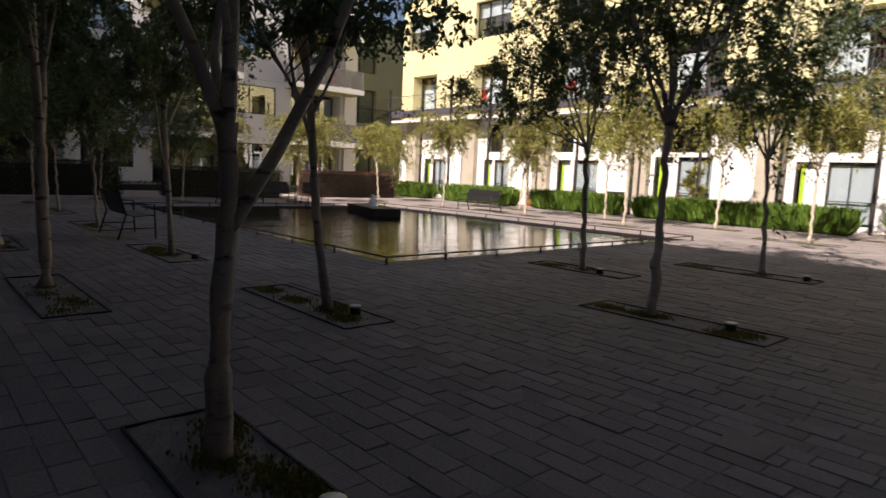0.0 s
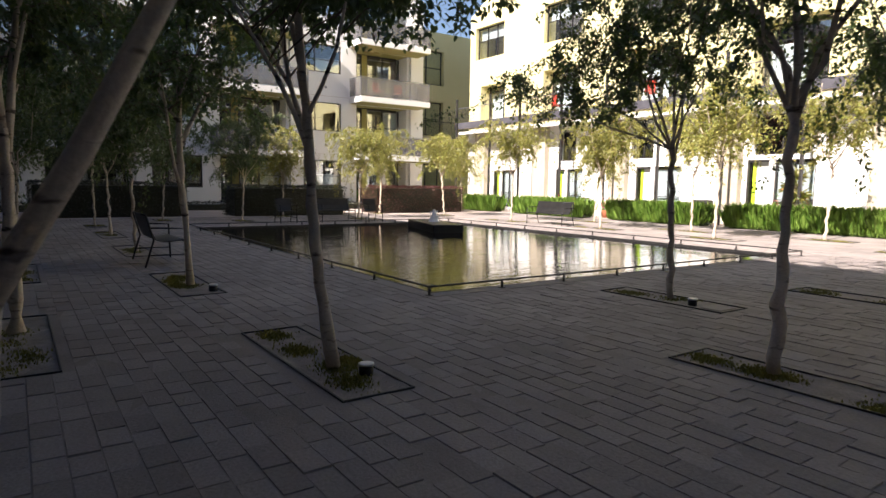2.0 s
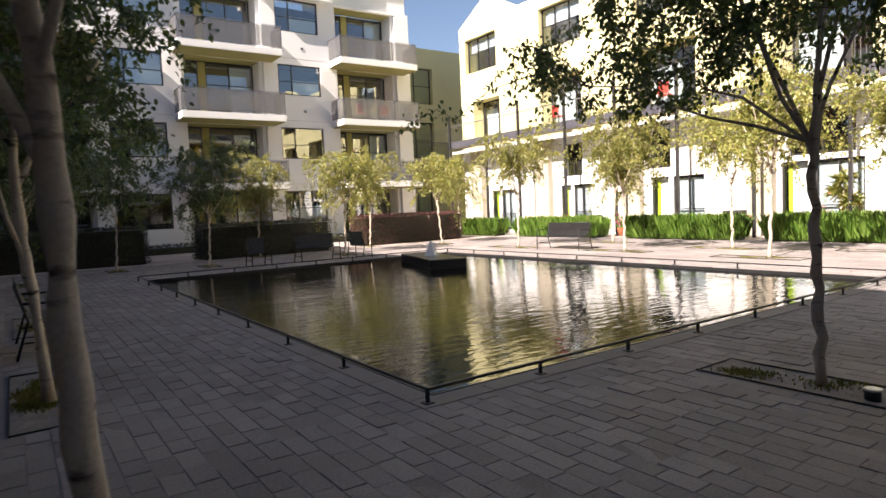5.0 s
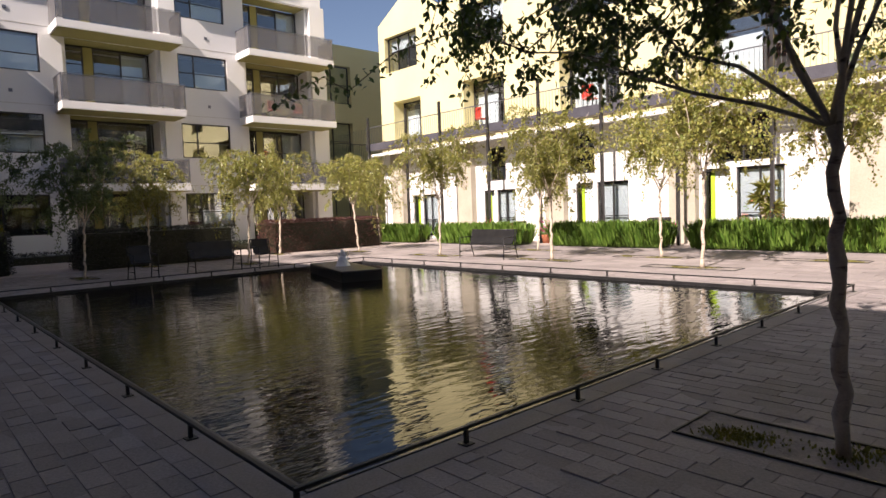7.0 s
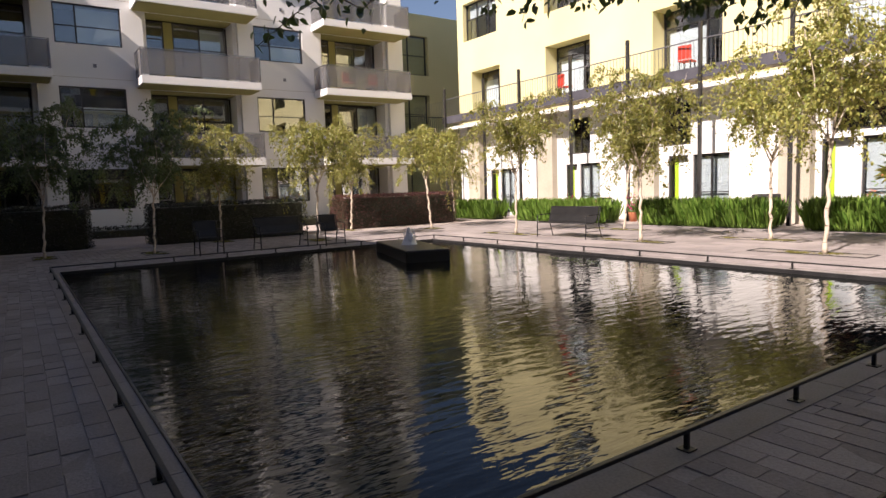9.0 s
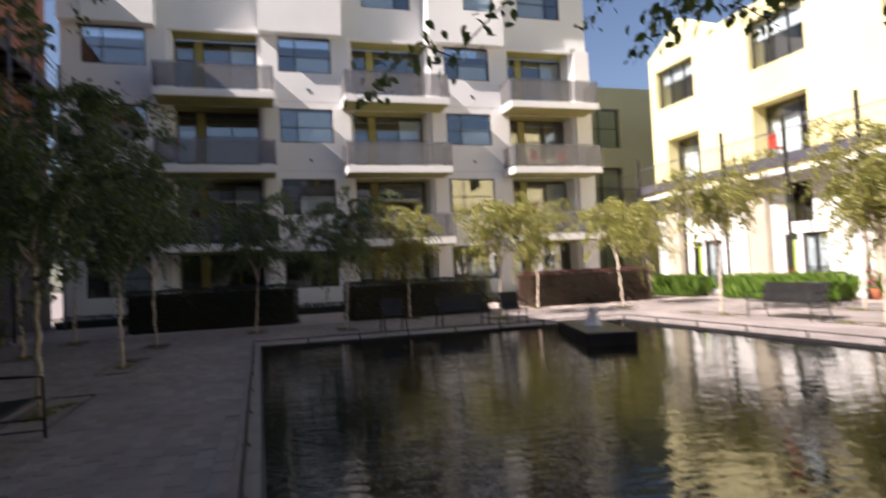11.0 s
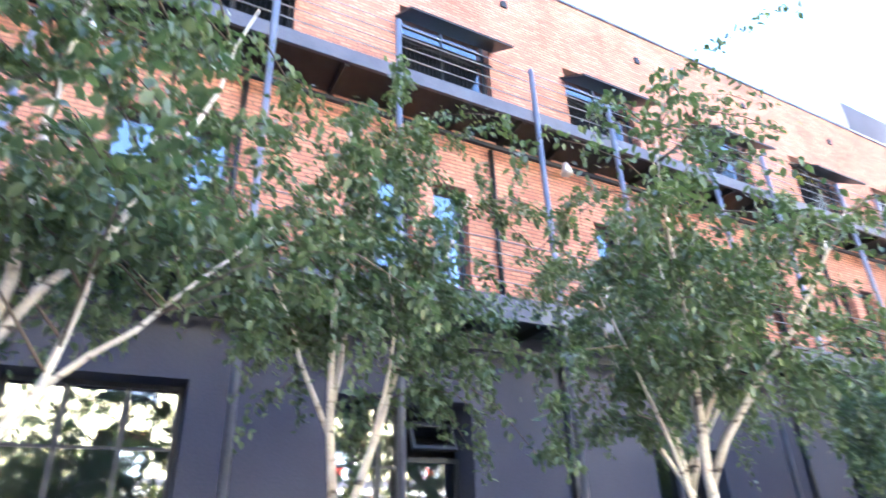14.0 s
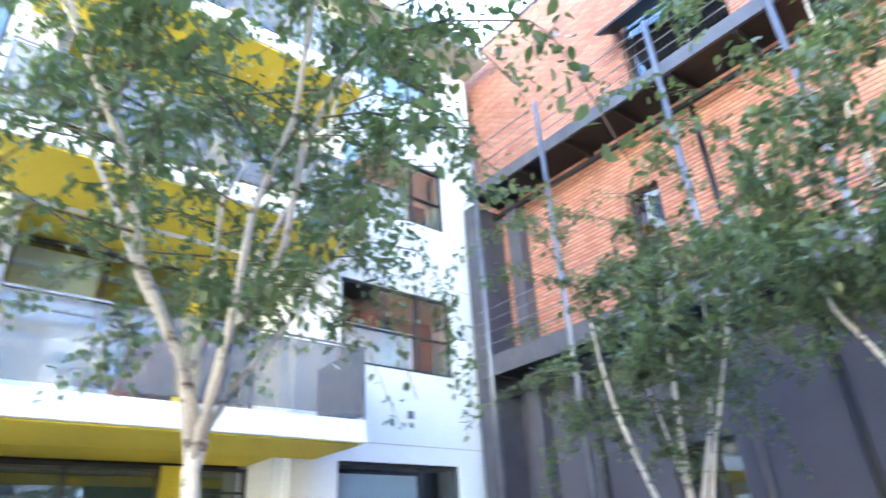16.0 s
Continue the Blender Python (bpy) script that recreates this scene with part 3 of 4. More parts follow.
def balcony(parent, P, u0, u1, d0, d1, z, under, rail_h=1.12):
    b = part("balcony", boxes((P(u0, d0, z - 0.02), P(u1, d1, z + 0.3)), bevel=0.012), M["white"], parent, "projecting white balcony slab")
    part("soffit", boxes((P(u0 + 0.06, d0 + 0.02, z - 0.045), P(u1 - 0.06, d1 - 0.06, z - 0.022))), under, b, "painted balcony underside")
    zt = z + 0.3 + rail_h
    runs = [((u0 + 0.03, d1 - 0.03), (u1 - 0.03, d1 - 0.03)), ((u0 + 0.03, d0), (u0 + 0.03, d1 - 0.03)), ((u1 - 0.03, d0), (u1 - 0.03, d1 - 0.03))]
    for k_, (a, c) in enumerate(runs):
        part("top_rail", boxes((P(a[0] - 0.02, a[1] - 0.02 * (k_ > 0), zt - 0.03), P(c[0] + 0.02, c[1] + (0.02 if k_ == 0 else -0.024), zt))), M["steel"], b)
        part("mesh_panel", boxes((P(a[0] - (0.006 if k_ else -0.03), a[1] - (0.006 if not k_ else -0.02), z + 0.36), P(c[0] + (0.006 if k_ else -0.03), c[1] + (0.006 if not k_ else -0.04), zt - 0.05))), M["railmesh"], b, "perforated grey metal panel")
    for i in range(4):
        u = u0 + 0.03 + (u1 - u0 - 0.06) * i / 3
        part("rail_post", boxes((P(u - 0.022, d1 - 0.062, z + 0.302), P(u + 0.022, d1 - 0.04, zt - 0.032))), M["steel"], b)
    return b


def apartment(P, label, bays, slots, end, levels, top, soffit, bay_top):
    """A stucco block: windows in the bays, loggias with balconies in the slots."""
    b = thing("apartment_building", label, "building")
    holes, zt = [], levels[-1][1] + 0.0
    for u0, u1, wu0, wu1 in bays:
        for z0, z1, zs in levels:
            holes.append((wu0, z0, wu1, z1))
    for u0, u1 in slots:
        for z0, z1, zs in levels:
            holes.append((u0, max(zs, 0.05), u1, z1 + 0.05))
    bm = bmesh.new()
    u_lo, u_hi = bays[0][0], end
    grid_wall(bm, u_lo, u_hi, 0.0, top, holes, 0.0, 0.25, P)
    for u0, u1 in slots:
        for q in (u0 - 0.02, u1 - 0.18):
            part("loggia_side", boxes((P(q, -0.254, 0.02), P(q + 0.2, -1.6, top - 0.02))), M["white"], b)
    part("wall", bm, M["white"], b)
    part("side_wall", boxes((P(u_lo, -0.252, 0), P(u_lo + 0.25, -11, top)), (P(u_hi - 0.25, -0.252, 0), P(u_hi, -11, top)), (P(u_lo + 0.25, -10.8, 0), P(u_hi - 0.25, -11, top))), M["white"], b)
    # one dark sheet behind the whole front replaces the shade of rooms
    part("room_back", boxes((P(u_lo + 0.26, -1.62, 0), P(u_hi - 0.26, -1.7, top - 0.1))), M["dark"], b, "near-black sheet standing in for unlit rooms behind the windows")
    for z0, z1, zs in levels:
        part("floor_slab", boxes((P(u_lo + 0.26, -0.262, zs - 0.22), P(u_hi - 0.26, -1.6, zs - 0.01))), M["beige"], b)
    for k_, (u0, u1, wu0, wu1) in enumerate(bays):
        for j, (z0, z1, zs) in enumerate(levels):
            cut = wu0 + (wu1 - wu0) * 0.32
            zm = z0 + (z1 - z0) * 0.45
            bl = (cut + 0.03, wu1 - 0.06, z0 + 0.06, zm + (0.1 if (k_ + j) % 3 else 0.75)) if (k_ * 3 + j) % 4 != 3 else None
            window(b, P, wu0, wu1, z0, z1, -0.12, (cut,), (zm,), bl)
        for z0, z1, zs in levels:
            uc = (u0 + u1) / 2 + 0.1
            part("wall_vent", boxes((P(uc - 0.07, 0.003, z0 - 0.9), P(uc + 0.07, 0.03, z0 - 0.76)), bevel=0.006), M["steel"], b)
            part("panel_joint", boxes((P(u0 + 0.02, 0.002, zs - 0.02), P(u1 - 0.02, 0.007, zs - 0.005))), M["beige"], b)
    for k_, (u0, u1) in enumerate(slots):
        for j, (z0, z1, zs) in enumerate(levels):
            zf, zh = zs + 0.02, z1 - 0.02
            w_ = u1 - u0 - 0.36
            ua = u0 + 0.18
            window(b, P, ua, ua + w_ * 0.24, zf, zh, -1.3, (), (zf + 2.1 if zh - zf > 2.3 else zh - 0.4,), None, label="dark glazed balcony door", name="balcony_door")
            part("panel", boxes((P(ua + w_ * 0.24, -1.32, zf), P(ua + w_ * 0.34, -1.2, zh))), soffit, b, "painted panel beside the door")
            window(b, P, ua + w_ * 0.34, ua + w_, zf, zh, -1.3, (ua + w_ * 0.66,), (zf + (zh - zf) * 0.62,), (ua + w_ * 0.68, ua + w_ - 0.1, zf + 0.1, zh - 0.1) if (k_ + j) % 2 else None, label="wide sliding glass door", name="sliding_door")
            part("loggia_ceiling", boxes((P(u0 + 0.18, -0.27, z1 + 0.03), P(u1 - 0.18, -1.28, z1 + 0.06))), soffit, b)
            if j:
                balcony(b, P, u0 - 0.45, u1 + 0.5, 0.002, 1.5, zs - 0.3, soffit)
    return b


LEVELS = [(1.14, 2.82, 0.35), (4.52, 6.17, 3.2), (7.87, 9.46, 6.55), (11.17, 12.84, 9.8)]
PW = lambda u, d, z: (0.955 * u + 0.1, 27.2 - d, 0.993 * z)
white = apartment(PW, "five-storey white stucco apartment building with grey mesh balconies", [(-7.95, -3.65, -7.13, -4.54), (0.48, 4.65, 1.27, 3.8), (8.85, 13.1, 9.62, 12.1)], [(-3.64, 0.5), (4.66, 8.85), (13.1, 17.15)], 18.1, LEVELS, 13.02, M["olive"], True)
# its overhanging top storey: bays, set-back walls with roof terraces
for u0, u1, wu0, wu1 in ((-7.93, -4.1, -6.17, -4.37), (0.4, 4.3, 2.22, 3.88), (8.7, 12.8, 10.63, 12.3)):
    bm = bmesh.new()
    grid_wall(bm, u0, u1, 12.84, 18.1, [(wu0, 14.52, wu1, 16.2)], 0.55, 0.2, PW)
    bay = part("bay", bm, M["white"], white, "projecting white top-floor bay")
    for nm, a_, b_ in (("bay_side", PW(u0, 0.348, 12.84), PW(u0 + 0.2, -3, 18.1)), ("bay_side", PW(u1 - 0.2, 0.348, 12.84), PW(u1, -3, 18.1)), ("bay_floor", PW(u0 + 0.202, 0.348, 12.845), PW(u1 - 0.202, 0.012, 12.95)), ("bay_roof", PW(u0 + 0.202, 0.348, 17.9), PW(u1 - 0.202, -3, 18.08))):
        part(nm, boxes((a_, b_)), M["white"], bay)
    window(bay, PW, wu0, wu1, 14.52, 16.2, 0.43, (), ((14.52 + 16.2) / 2,), (wu0 + 0.08, wu1 - 0.08, 14.6, 16.12), name="window")
    part("room_back", boxes((PW(u0 + 0.21, -0.6, 12.96), PW(u1 - 0.21, -0.7, 17.8))), M["dark"], bay)
for u0, u1, wu0, wu1 in ((-4.1, 0.4, -3.0, -0.44), (4.3, 8.7, 5.5, 8.08), (12.8, 18.1, 14.05, 16.6)):
    bm = bmesh.new()
    grid_wall(bm, u0, u1, 13.02, 17.05, [(wu0, 14.75, wu1, 16.4)], -0.5 if u0 < 12 else -0.3, 0.2, PW)
    wall = part("top_wall", bm, M["white"], white)
    dd = -0.62 if u0 < 12 else -0.42
    window(wall, PW, wu0, wu1, 14.75, 16.4, dd, (wu0 + 1.75,), (15.55,), (wu0 + 0.08, wu0 + 1.7, 14.85, 16.3))
    part("room_back", boxes((PW(u0 + 0.01, -1.4, 13.0), PW(u1 - 0.01, -1.5, 17.0))), M["dark"], wall)
    part("terrace_panel", boxes((PW(u0 + 0.3, dd + 0.0, 17.08), PW(u1 - 0.3, dd + 0.03, 17.85))), M["glass"], wall, "glass terrace balustrade")
    part("terrace_soffit", boxes((PW(u0 + 0.01, 0.2 if u0 < 12 else 0.0, 18.0), PW(u1 - 0.01, -3, 18.1))), M["mustard"], wall, "mustard underside of the roof")
    part("terrace_back", boxes((PW(u0 + 0.01, -2.6, 17.06), PW(u1 - 0.01, -2.8, 18.0))), M["blind"], wall)
part("roof", boxes((PW(-7.1, 0.8, 18.14), PW(18.3, -11.2, 18.4)), bevel=0.02), M["steel"], white, "thin grey roof edge")

PN = lambda u, d, z: (u, -10.65 + d, z)
NL = [(a + 0.3, b + 0.3, c + 0.25) for a, b, c in LEVELS]
near = apartment(PN, "four-storey white stucco apartment building with mustard balcony undersides", [(-7.65, -3.5, -6.6, -3.95), (1.35, 5.2, 2.0, 4.6), (9.6, 13.9, 10.4, 13.0), (18.0, 22.0, 18.8, 21.2)], [(-3.1, 1.35), (5.2, 9.6), (13.9, 18.0)], 24.0, NL, 13.2, M["mustard"], False)
part("roof", boxes((PN(-7.7, 0.9, 13.22), PN(24.2, -11, 13.45)), bevel=0.02), M["beige"], near, "beige roof overhang")

# brick building along the west side
PB = lambda u, d, z: (-8.0 + d, u, z)
brick = thing("brick_building", "old red brick warehouse with a charcoal ground floor and steel walkways", "building")
G_HOLES = [(-2.67, 0.03, -0.6, 3.67), (1.38, 0.03, 3.65, 3.65), (7.5, 0.03, 9.35, 3.1), (13.5, 0.03, 14.5, 3.5), (17.4, 0.03, 18.4, 3.0), (-7.0, 0.03, -5.9, 3.0)]
bm = bmesh.new()
grid_wall(bm, -14.0, 27.12, 0, 4.98, G_HOLES, 0.0, 0.6, PB)
part("ground_wall", bm, M["charcoal"], brick, "charcoal-painted stucco ground floor")
U_WIN = [(-1.84 + 4.3 * i, 10.05, 0.31 + 4.3 * i, 11.9) for i in range(-1, 6)]
U_LOW = [(y, 5.45, y + 0.72, 7.7) for y in (-6.85, -2.15, -1.2, 1.95, 3.1, 6.95, 8.0, 11.2, 12.3, 15.5, 16.6, 20.0)]
bm = bmesh.new()
grid_wall(bm, -14.0, 27.12, 4.982, 14.2, U_WIN + U_LOW, 0.0, 0.5, PB)
part("brick_wall", bm, M["brick"], brick, "weathered red brick upper walls")
part("coping", boxes((PB(-14.05, 0.05, 14.202), PB(27.15, -0.55, 14.28))), M["steel"], brick)
# the second box is an added dark filler closing the bright corner gap
part("back_wall", boxes((PB(-14.0, -0.62, 0), PB(-13.7, -11, 14.1)), (PB(-11.2, 0.02, 0), PB(-10.95, 0.6, 13.0)), (PB(26.3, -0.62, 0), PB(27.12, -11, 16.6)), (PB(-10.3, -10.7, 0), PB(26.3, -11, 14.1)), (PB(-10.3, -0.62, 13.6), PB(26.3, -10.7, 13.9)), (PB(21.5, -0.62, 14.1), PB(26.3, -8, 16.6))), M["charcoal"], brick)
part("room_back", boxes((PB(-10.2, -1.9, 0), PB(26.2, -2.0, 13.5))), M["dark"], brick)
for u0, z0, u1, z1 in U_WIN:
    window(brick, PB, u0, u1, z0, z1, -0.25, ((u0 + u1) / 2,), (z0 + 1.1, z0 + 1.5), None)
    bm = bmesh.new()
    vs = [bm.verts.new(PB(u, d, z)) for u in (u0 - 0.12, u1 + 0.12) for d, z in ((0.0, 11.55), (0.0, 11.5), (0.78, 10.98), (0.78, 11.04))]
    for f in ((0, 1, 2, 3), (4, 7, 6, 5), (0, 4, 5, 1), (1, 5, 6, 2), (2, 6, 7, 3), (3, 7, 4, 0)):
        bm.faces.new([vs[i] for i in f])
    part("awning", bm, M["black"], brick, "sloping black steel window awning")
    jr = part("juliet_rail", boxes((PB(u0 - 0.02, 0.05, 10.985), PB(u1 + 0.02, 0.085, 11.01))), M["black"], brick, "black steel railing before a tall window")
    ba = part("baluster", boxes((PB(u0, 0.06, 10.1), PB(u0 + 0.014, 0.074, 10.983))), M["black"], jr)
    for i in range(1, 22):
        put_mesh("baluster", ba.data, jr).location = (0, 0.1 * i, 0)
for u0, z0, u1, z1 in U_LOW:
    window(brick, PB, u0, u1, z0, z1, -0.25, (), (z0 + 1.1,), None)
for y in (-4.6, 0.5, 5.1, 9.4, 13.7, 18.0):
    part("wall_anchor", boxes((PB(y, 0.002, 13.1), PB(y + 0.16, 0.05, 13.28))), M["black"], brick)
# walkways
for z0, z1, dd in ((4.75, 5.15, 0.95), (8.9, 9.18, 0.95)):
    wk = part("walkway", boxes((PB(-10.2, 0.004, z0 + 0.12), PB(26.2, dd, z1 - 0.06))), M["black"], brick, "cantilevered dark steel walkway")
    part("edge_beam", boxes((PB(-10.2, dd + 0.002, z0), PB(26.2, dd + 0.07, z1))), M["slate"], wk, "dark grey steel channel along the walkway")
    jo = part("joist", boxes((PB(-9.8, 0.01, z0 - 0.04), PB(-9.72, dd, z0 + 0.118))), M["black"], wk)
    for i in range(1, 30):
        put_mesh("joist", jo.data, wk).location = (0, 1.2 * i, 0)
    part("pipe", boxes((PB(-10.2, 0.25, z0 - 0.3), PB(26.2, 0.33, z0 - 0.22))), M["black"], wk)
    for q in range(4):
        put_mesh("cable", mesh_of("cable", *bar([PB(-10.2, dd + 0.04, z1 + 0.25 * (q + 1)), PB(26.2, dd + 0.04, z1 + 0.25 * (q + 1))], 0.011, 5), M["steel"]), wk)
for y in (-9.9, -7.85, -5.1, -3.15, -0.22, 1.94, 4.87, 6.86, 9.85, 12.0, 15.2, 17.1, 20.0, 22.1, 25.0):
    tube_part("post", [PB(y, 1.05, 0), PB(y, 1.05, 10.2)], [0.055, 0.055], M["steel"], brick, "tall grey steel tube post", 10)
for y in (5.53, 11.95, 16.2, -4.2, -8.3):
    tube_part("downpipe", [PB(y, 0.07, 0.03), PB(y, 0.07, 4.6)], [0.05, 0.05], M["black"], brick, "", 8)
for y in (3.2, 8.6, 13.9, -1.6, -6.3):
    tube_part("drainpipe", [PB(y + 1.2, 0.09, 5.2), PB(y + 1.2, 0.09, 8.7)], [0.05, 0.05], M["black"], brick, "", 8)
for y in (5.9, 14.6, -2.6):
    tube_part("wall_lamp", [PB(y, 0.55, 8.55), PB(y, 0.55, 8.3)], [0.05, 0.13], M["lamp"], brick, "small conical lamp under the walkway", 12)
# added dark boxes that imitate the shaded recess beside the near building
for u, d0, d1 in ((-10.5, 0.006, 0.9), (-9.75, 0.006, 0.3)):
    part("corner_column", boxes((PB(u, d0, 0.0), PB(u + 0.34, d1, 8.85)), bevel=0.01), M["slate"], brick, "dark box standing in for the shaded recess in the corner")
# ground-floor glazing
window(brick, PB, -2.67, -0.6, 0.05, 3.67, -0.5, (-1.97, -1.27), (1.1, 2.1, 2.85), None, fr=0.07, label="large steel-framed window", name="shop_window")
window(brick, PB, 1.38, 2.6, 0.05, 3.65, -0.5, (1.83, 2.23), (1.0, 1.9, 2.7), None, fr=0.07, label="large steel-framed window", name="shop_window")
window(brick, PB, 2.62, 3.63, 0.05, 2.15, -0.5, (), (1.0,), None, fr=0.08, label="steel-framed glass door", name="glass_door")
window(brick, PB, 2.62, 3.63, 2.17, 2.85, -0.5, (), (), None, fr=0.07)
sash = window(brick, PB, 2.72, 3.5, 2.9, 3.35, -0.45, (), (), None, fr=0.05, label="tilted open top window")
sash.matrix_world = Matrix.Translation(PB(0, -0.45, 3.35)) @ Matrix.Rotation(radians(-22), 4, "Y") @ Matrix.Translation(-Vector(PB(0, -0.45, 3.35)))
for u0, z0, u1, z1 in G_HOLES[2:]:
    window(brick, PB, u0, (u0 + u1) / 2, 0.05, z1, -0.4, (), (2.1,), None, label="steel-framed glass door", name="glass_door")
    window(brick, PB, (u0 + u1) / 2 + 0.004, u1, 0.05, z1, -0.4, (), (1.0, 2.1), ((u0 + u1) / 2 + 0.1, u1 - 0.1, 1.1, 2.2), label="tall side window")
for y, z in ((20.6, 1.1),):
    tagged(part("wall_sign", boxes((PB(y, 0.004, z), PB(y + 0.3, 0.03, z + 0.42)), bevel=0.005), M["whitewall"], brick), "small white notice board")

# pale yellow building on the east side
PY_ = lambda u, d, z: (20.6 - d, 0.915 * u + 2.25, 0.975 * z)
yel = thing("yellow_building", "pale yellow stucco house row above a white ground floor", "building")
GD = [(2.6, 0.2, 5.55, 2.75), (8.9, 0.2, 11.65, 2.55), (15.4, 0.2, 17.6, 2.5), (21.4, 0.2, 23.6, 2.5), (-3.9, 0.2, -1.0, 2.6), (-9.0, 0.2, -6.5, 2.6)]
GU = [(10.6, 2.95, 12.0, 4.9), (2.9, 2.95, 5.3, 4.6), (16.0, 2.95, 17.4, 4.6), (-3.4, 2.95, -1.4, 4.6)]
bm = bmesh.new()
grid_wall(bm, -10.5, 26.5, 0, 5.2, GD + GU, 0.0, 0.4, PY_)
part("ground_wall", bm, M["whitewall"], yel, "bright white ground-floor wall")
for y in (5.75, 12.1, 18.2, 24.2, -0.6, -6.2):
    part("pier", boxes((PY_(y, 0.002, 0), PY_(y + 1.1, 0.35, 5.1)), bevel=0.01), M["beige"], yel, "broad beige concrete pier")
UW = [(15.95, 5.62, 18.95, 8.2), (9.25, 5.62, 12.45, 8.35), (2.4, 5.62, 5.5, 8.35), (22.6, 5.62, 25.2, 8.0), (-4.2, 5.62, -1.2, 8.3)]
UT = [(22.8, 9.75, 25.9, 11.8), (15.9, 9.75, 19.0, 11.9), (9.2, 9.75, 12.5, 11.9), (2.4, 9.75, 5.6, 11.9), (-4.2, 9.75, -1.2, 11.9)]
bm = bmesh.new()
grid_wall(bm, -10.5, 26.5, 5.202, 12.6, UW + UT, 0.0, 0.9, PY_)
part("upper_wall", bm, M["yellow"], yel, "pale yellow stucco upper storeys")
for i, (a, b_) in enumerate(((20.9, 26.5), (7.6, 14.1), (-5.8, 0.6))):
    bm = bmesh.new()
    vs = [bm.verts.new(PY_(u, d, z)) for d in (0.0, -0.9) for u, z in ((a, 12.602), (b_, 12.602), ((a + b_) / 2, 14.0))]
    for f in ((0, 1, 2), (3, 5, 4), (0, 3, 4, 1), (1, 4, 5, 2), (2, 5, 3, 0)):
        bm.faces.new([vs[q] for q in f])
    part("gable", bm, M["yellow"], yel, "shallow yellow gable")
part("back_wall", boxes((PY_(-10.5, -0.92, 0), PY_(-10.2, -10, 12.5)), (PY_(26.2, -0.92, 0), PY_(26.5, -10, 12.5)), (PY_(-10.2, -9.7, 0), PY_(26.2, -10, 12.5)), (PY_(-10.2, -0.95, 12.2), PY_(26.2, -9.7, 12.4))), M["yellow"], yel)
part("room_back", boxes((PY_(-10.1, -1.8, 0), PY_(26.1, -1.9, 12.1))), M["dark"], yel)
for u0, z0, u1, z1 in UW:
    window(yel, PY_, u0 + 0.02, u1 - 0.02, z0, z1 - 0.02, -0.8, (u0 + (u1 - u0) * 0.36,), (z0 + 2.05,), (u0 + 1.3, u1 - 0.2, z0 + 0.3, z0 + 1.9), label="recessed glazed balcony doors")
for u0, z0, u1, z1 in UT:
    window(yel, PY_, u0 + 0.02, u1 - 0.02, z0 + 0.02, z1 - 0.02, -0.3, (u0 + (u1 - u0) / 3, u0 + (u1 - u0) * 2 / 3), (z0 + 1.2,), (u0 + 0.2, u1 - 0.2, z0 + 1.25, z1 - 0.2))
for u0, z0, u1, z1 in GU:
    window(yel, PY_, u0 + 0.02, u1 - 0.02, z0 + 0.02, z1 - 0.02, -0.2, ((u0 + u1) / 2,), (z0 + 0.9,), None)
for u0, z0, u1, z1 in GD:
    w_ = u1 - u0
    # the full-height blind is added to give the look of a bright interior
    window(yel, PY_, u0 + 0.02, u0 + w_ * 0.58, z0, z1 - 0.02, -0.15, (u0 + w_ * 0.3,), (z0 + 0.9,), (u0 + 0.1, u0 + w_ * 0.56, z0 + 0.1, z1 - 0.12), label="tall white-walled ground-floor window")
    part("door_post", boxes((PY_(u0 + w_ * 0.58 + 0.002, 0.0, z0), PY_(u0 + w_ * 0.66, -0.3, z1 - 0.01))), M["whitewall"], yel)
    dr = part("door", boxes((PY_(u0 + w_ * 0.66 + 0.002, -0.25, z0), PY_(u1 - 0.32, -0.3, z1 - 0.02))), M["blind"], yel, "pale grey house door")
    part("door_side", boxes((PY_(u1 - 0.318, -0.22, z0), PY_(u1 - 0.16, -0.27, z1 - 0.02))), M["lime"], dr, "lime green door panel")
    part("door_frame", boxes((PY_(u0 + w_ * 0.66, -0.05, z1 - 0.1), PY_(u1 - 0.01, -0.2, z1 - 0.012)), (PY_(u1 - 0.078, -0.05, z0), PY_(u1 - 0.002, -0.2, z1 - 0.102))), M["frame"], dr)
# its walkway, posts, pipe and baluster rail
wk = part("walkway", boxes((PY_(-10.2, 0.36, 5.22), PY_(26.4, 1.2, 5.5))), M["beige"], yel, "upper walkway deck")
part("edge_beam", boxes((PY_(-10.2, 1.202, 5.18), PY_(26.4, 1.28, 5.58))), M["slate"], wk, "dark grey steel edge beam")
part("pipe", boxes((PY_(-10.2, 1.05, 4.82), PY_(26.4, 1.2, 4.98)), bevel=0.03), M["whitewall"], wk, "white painted pipe under the walkway")
part("top_rail", boxes((PY_(-10.2, 1.21, 6.5), PY_(26.4, 1.25, 6.54))), M["steel"], wk)
one = part("baluster", boxes((PY_(-10, 1.222, 5.582), PY_(-9.986, 1.236, 6.498))), M["steel"], wk)
for i in range(1, 227):
    put_mesh("baluster", one.data, wk).location = (0, 0.16 * i, 0)
for y in (26.0, 22.3, 19.4, 15.85, 12.6, 9.25, 5.9, 2.5, -0.9, -4.3, -7.7):
    part("post", boxes((PY_(y - 0.06, 1.284, 0), PY_(y + 0.06, 1.4, 7.1)), bevel=0.01), M["frame"], yel, "dark steel walkway post")

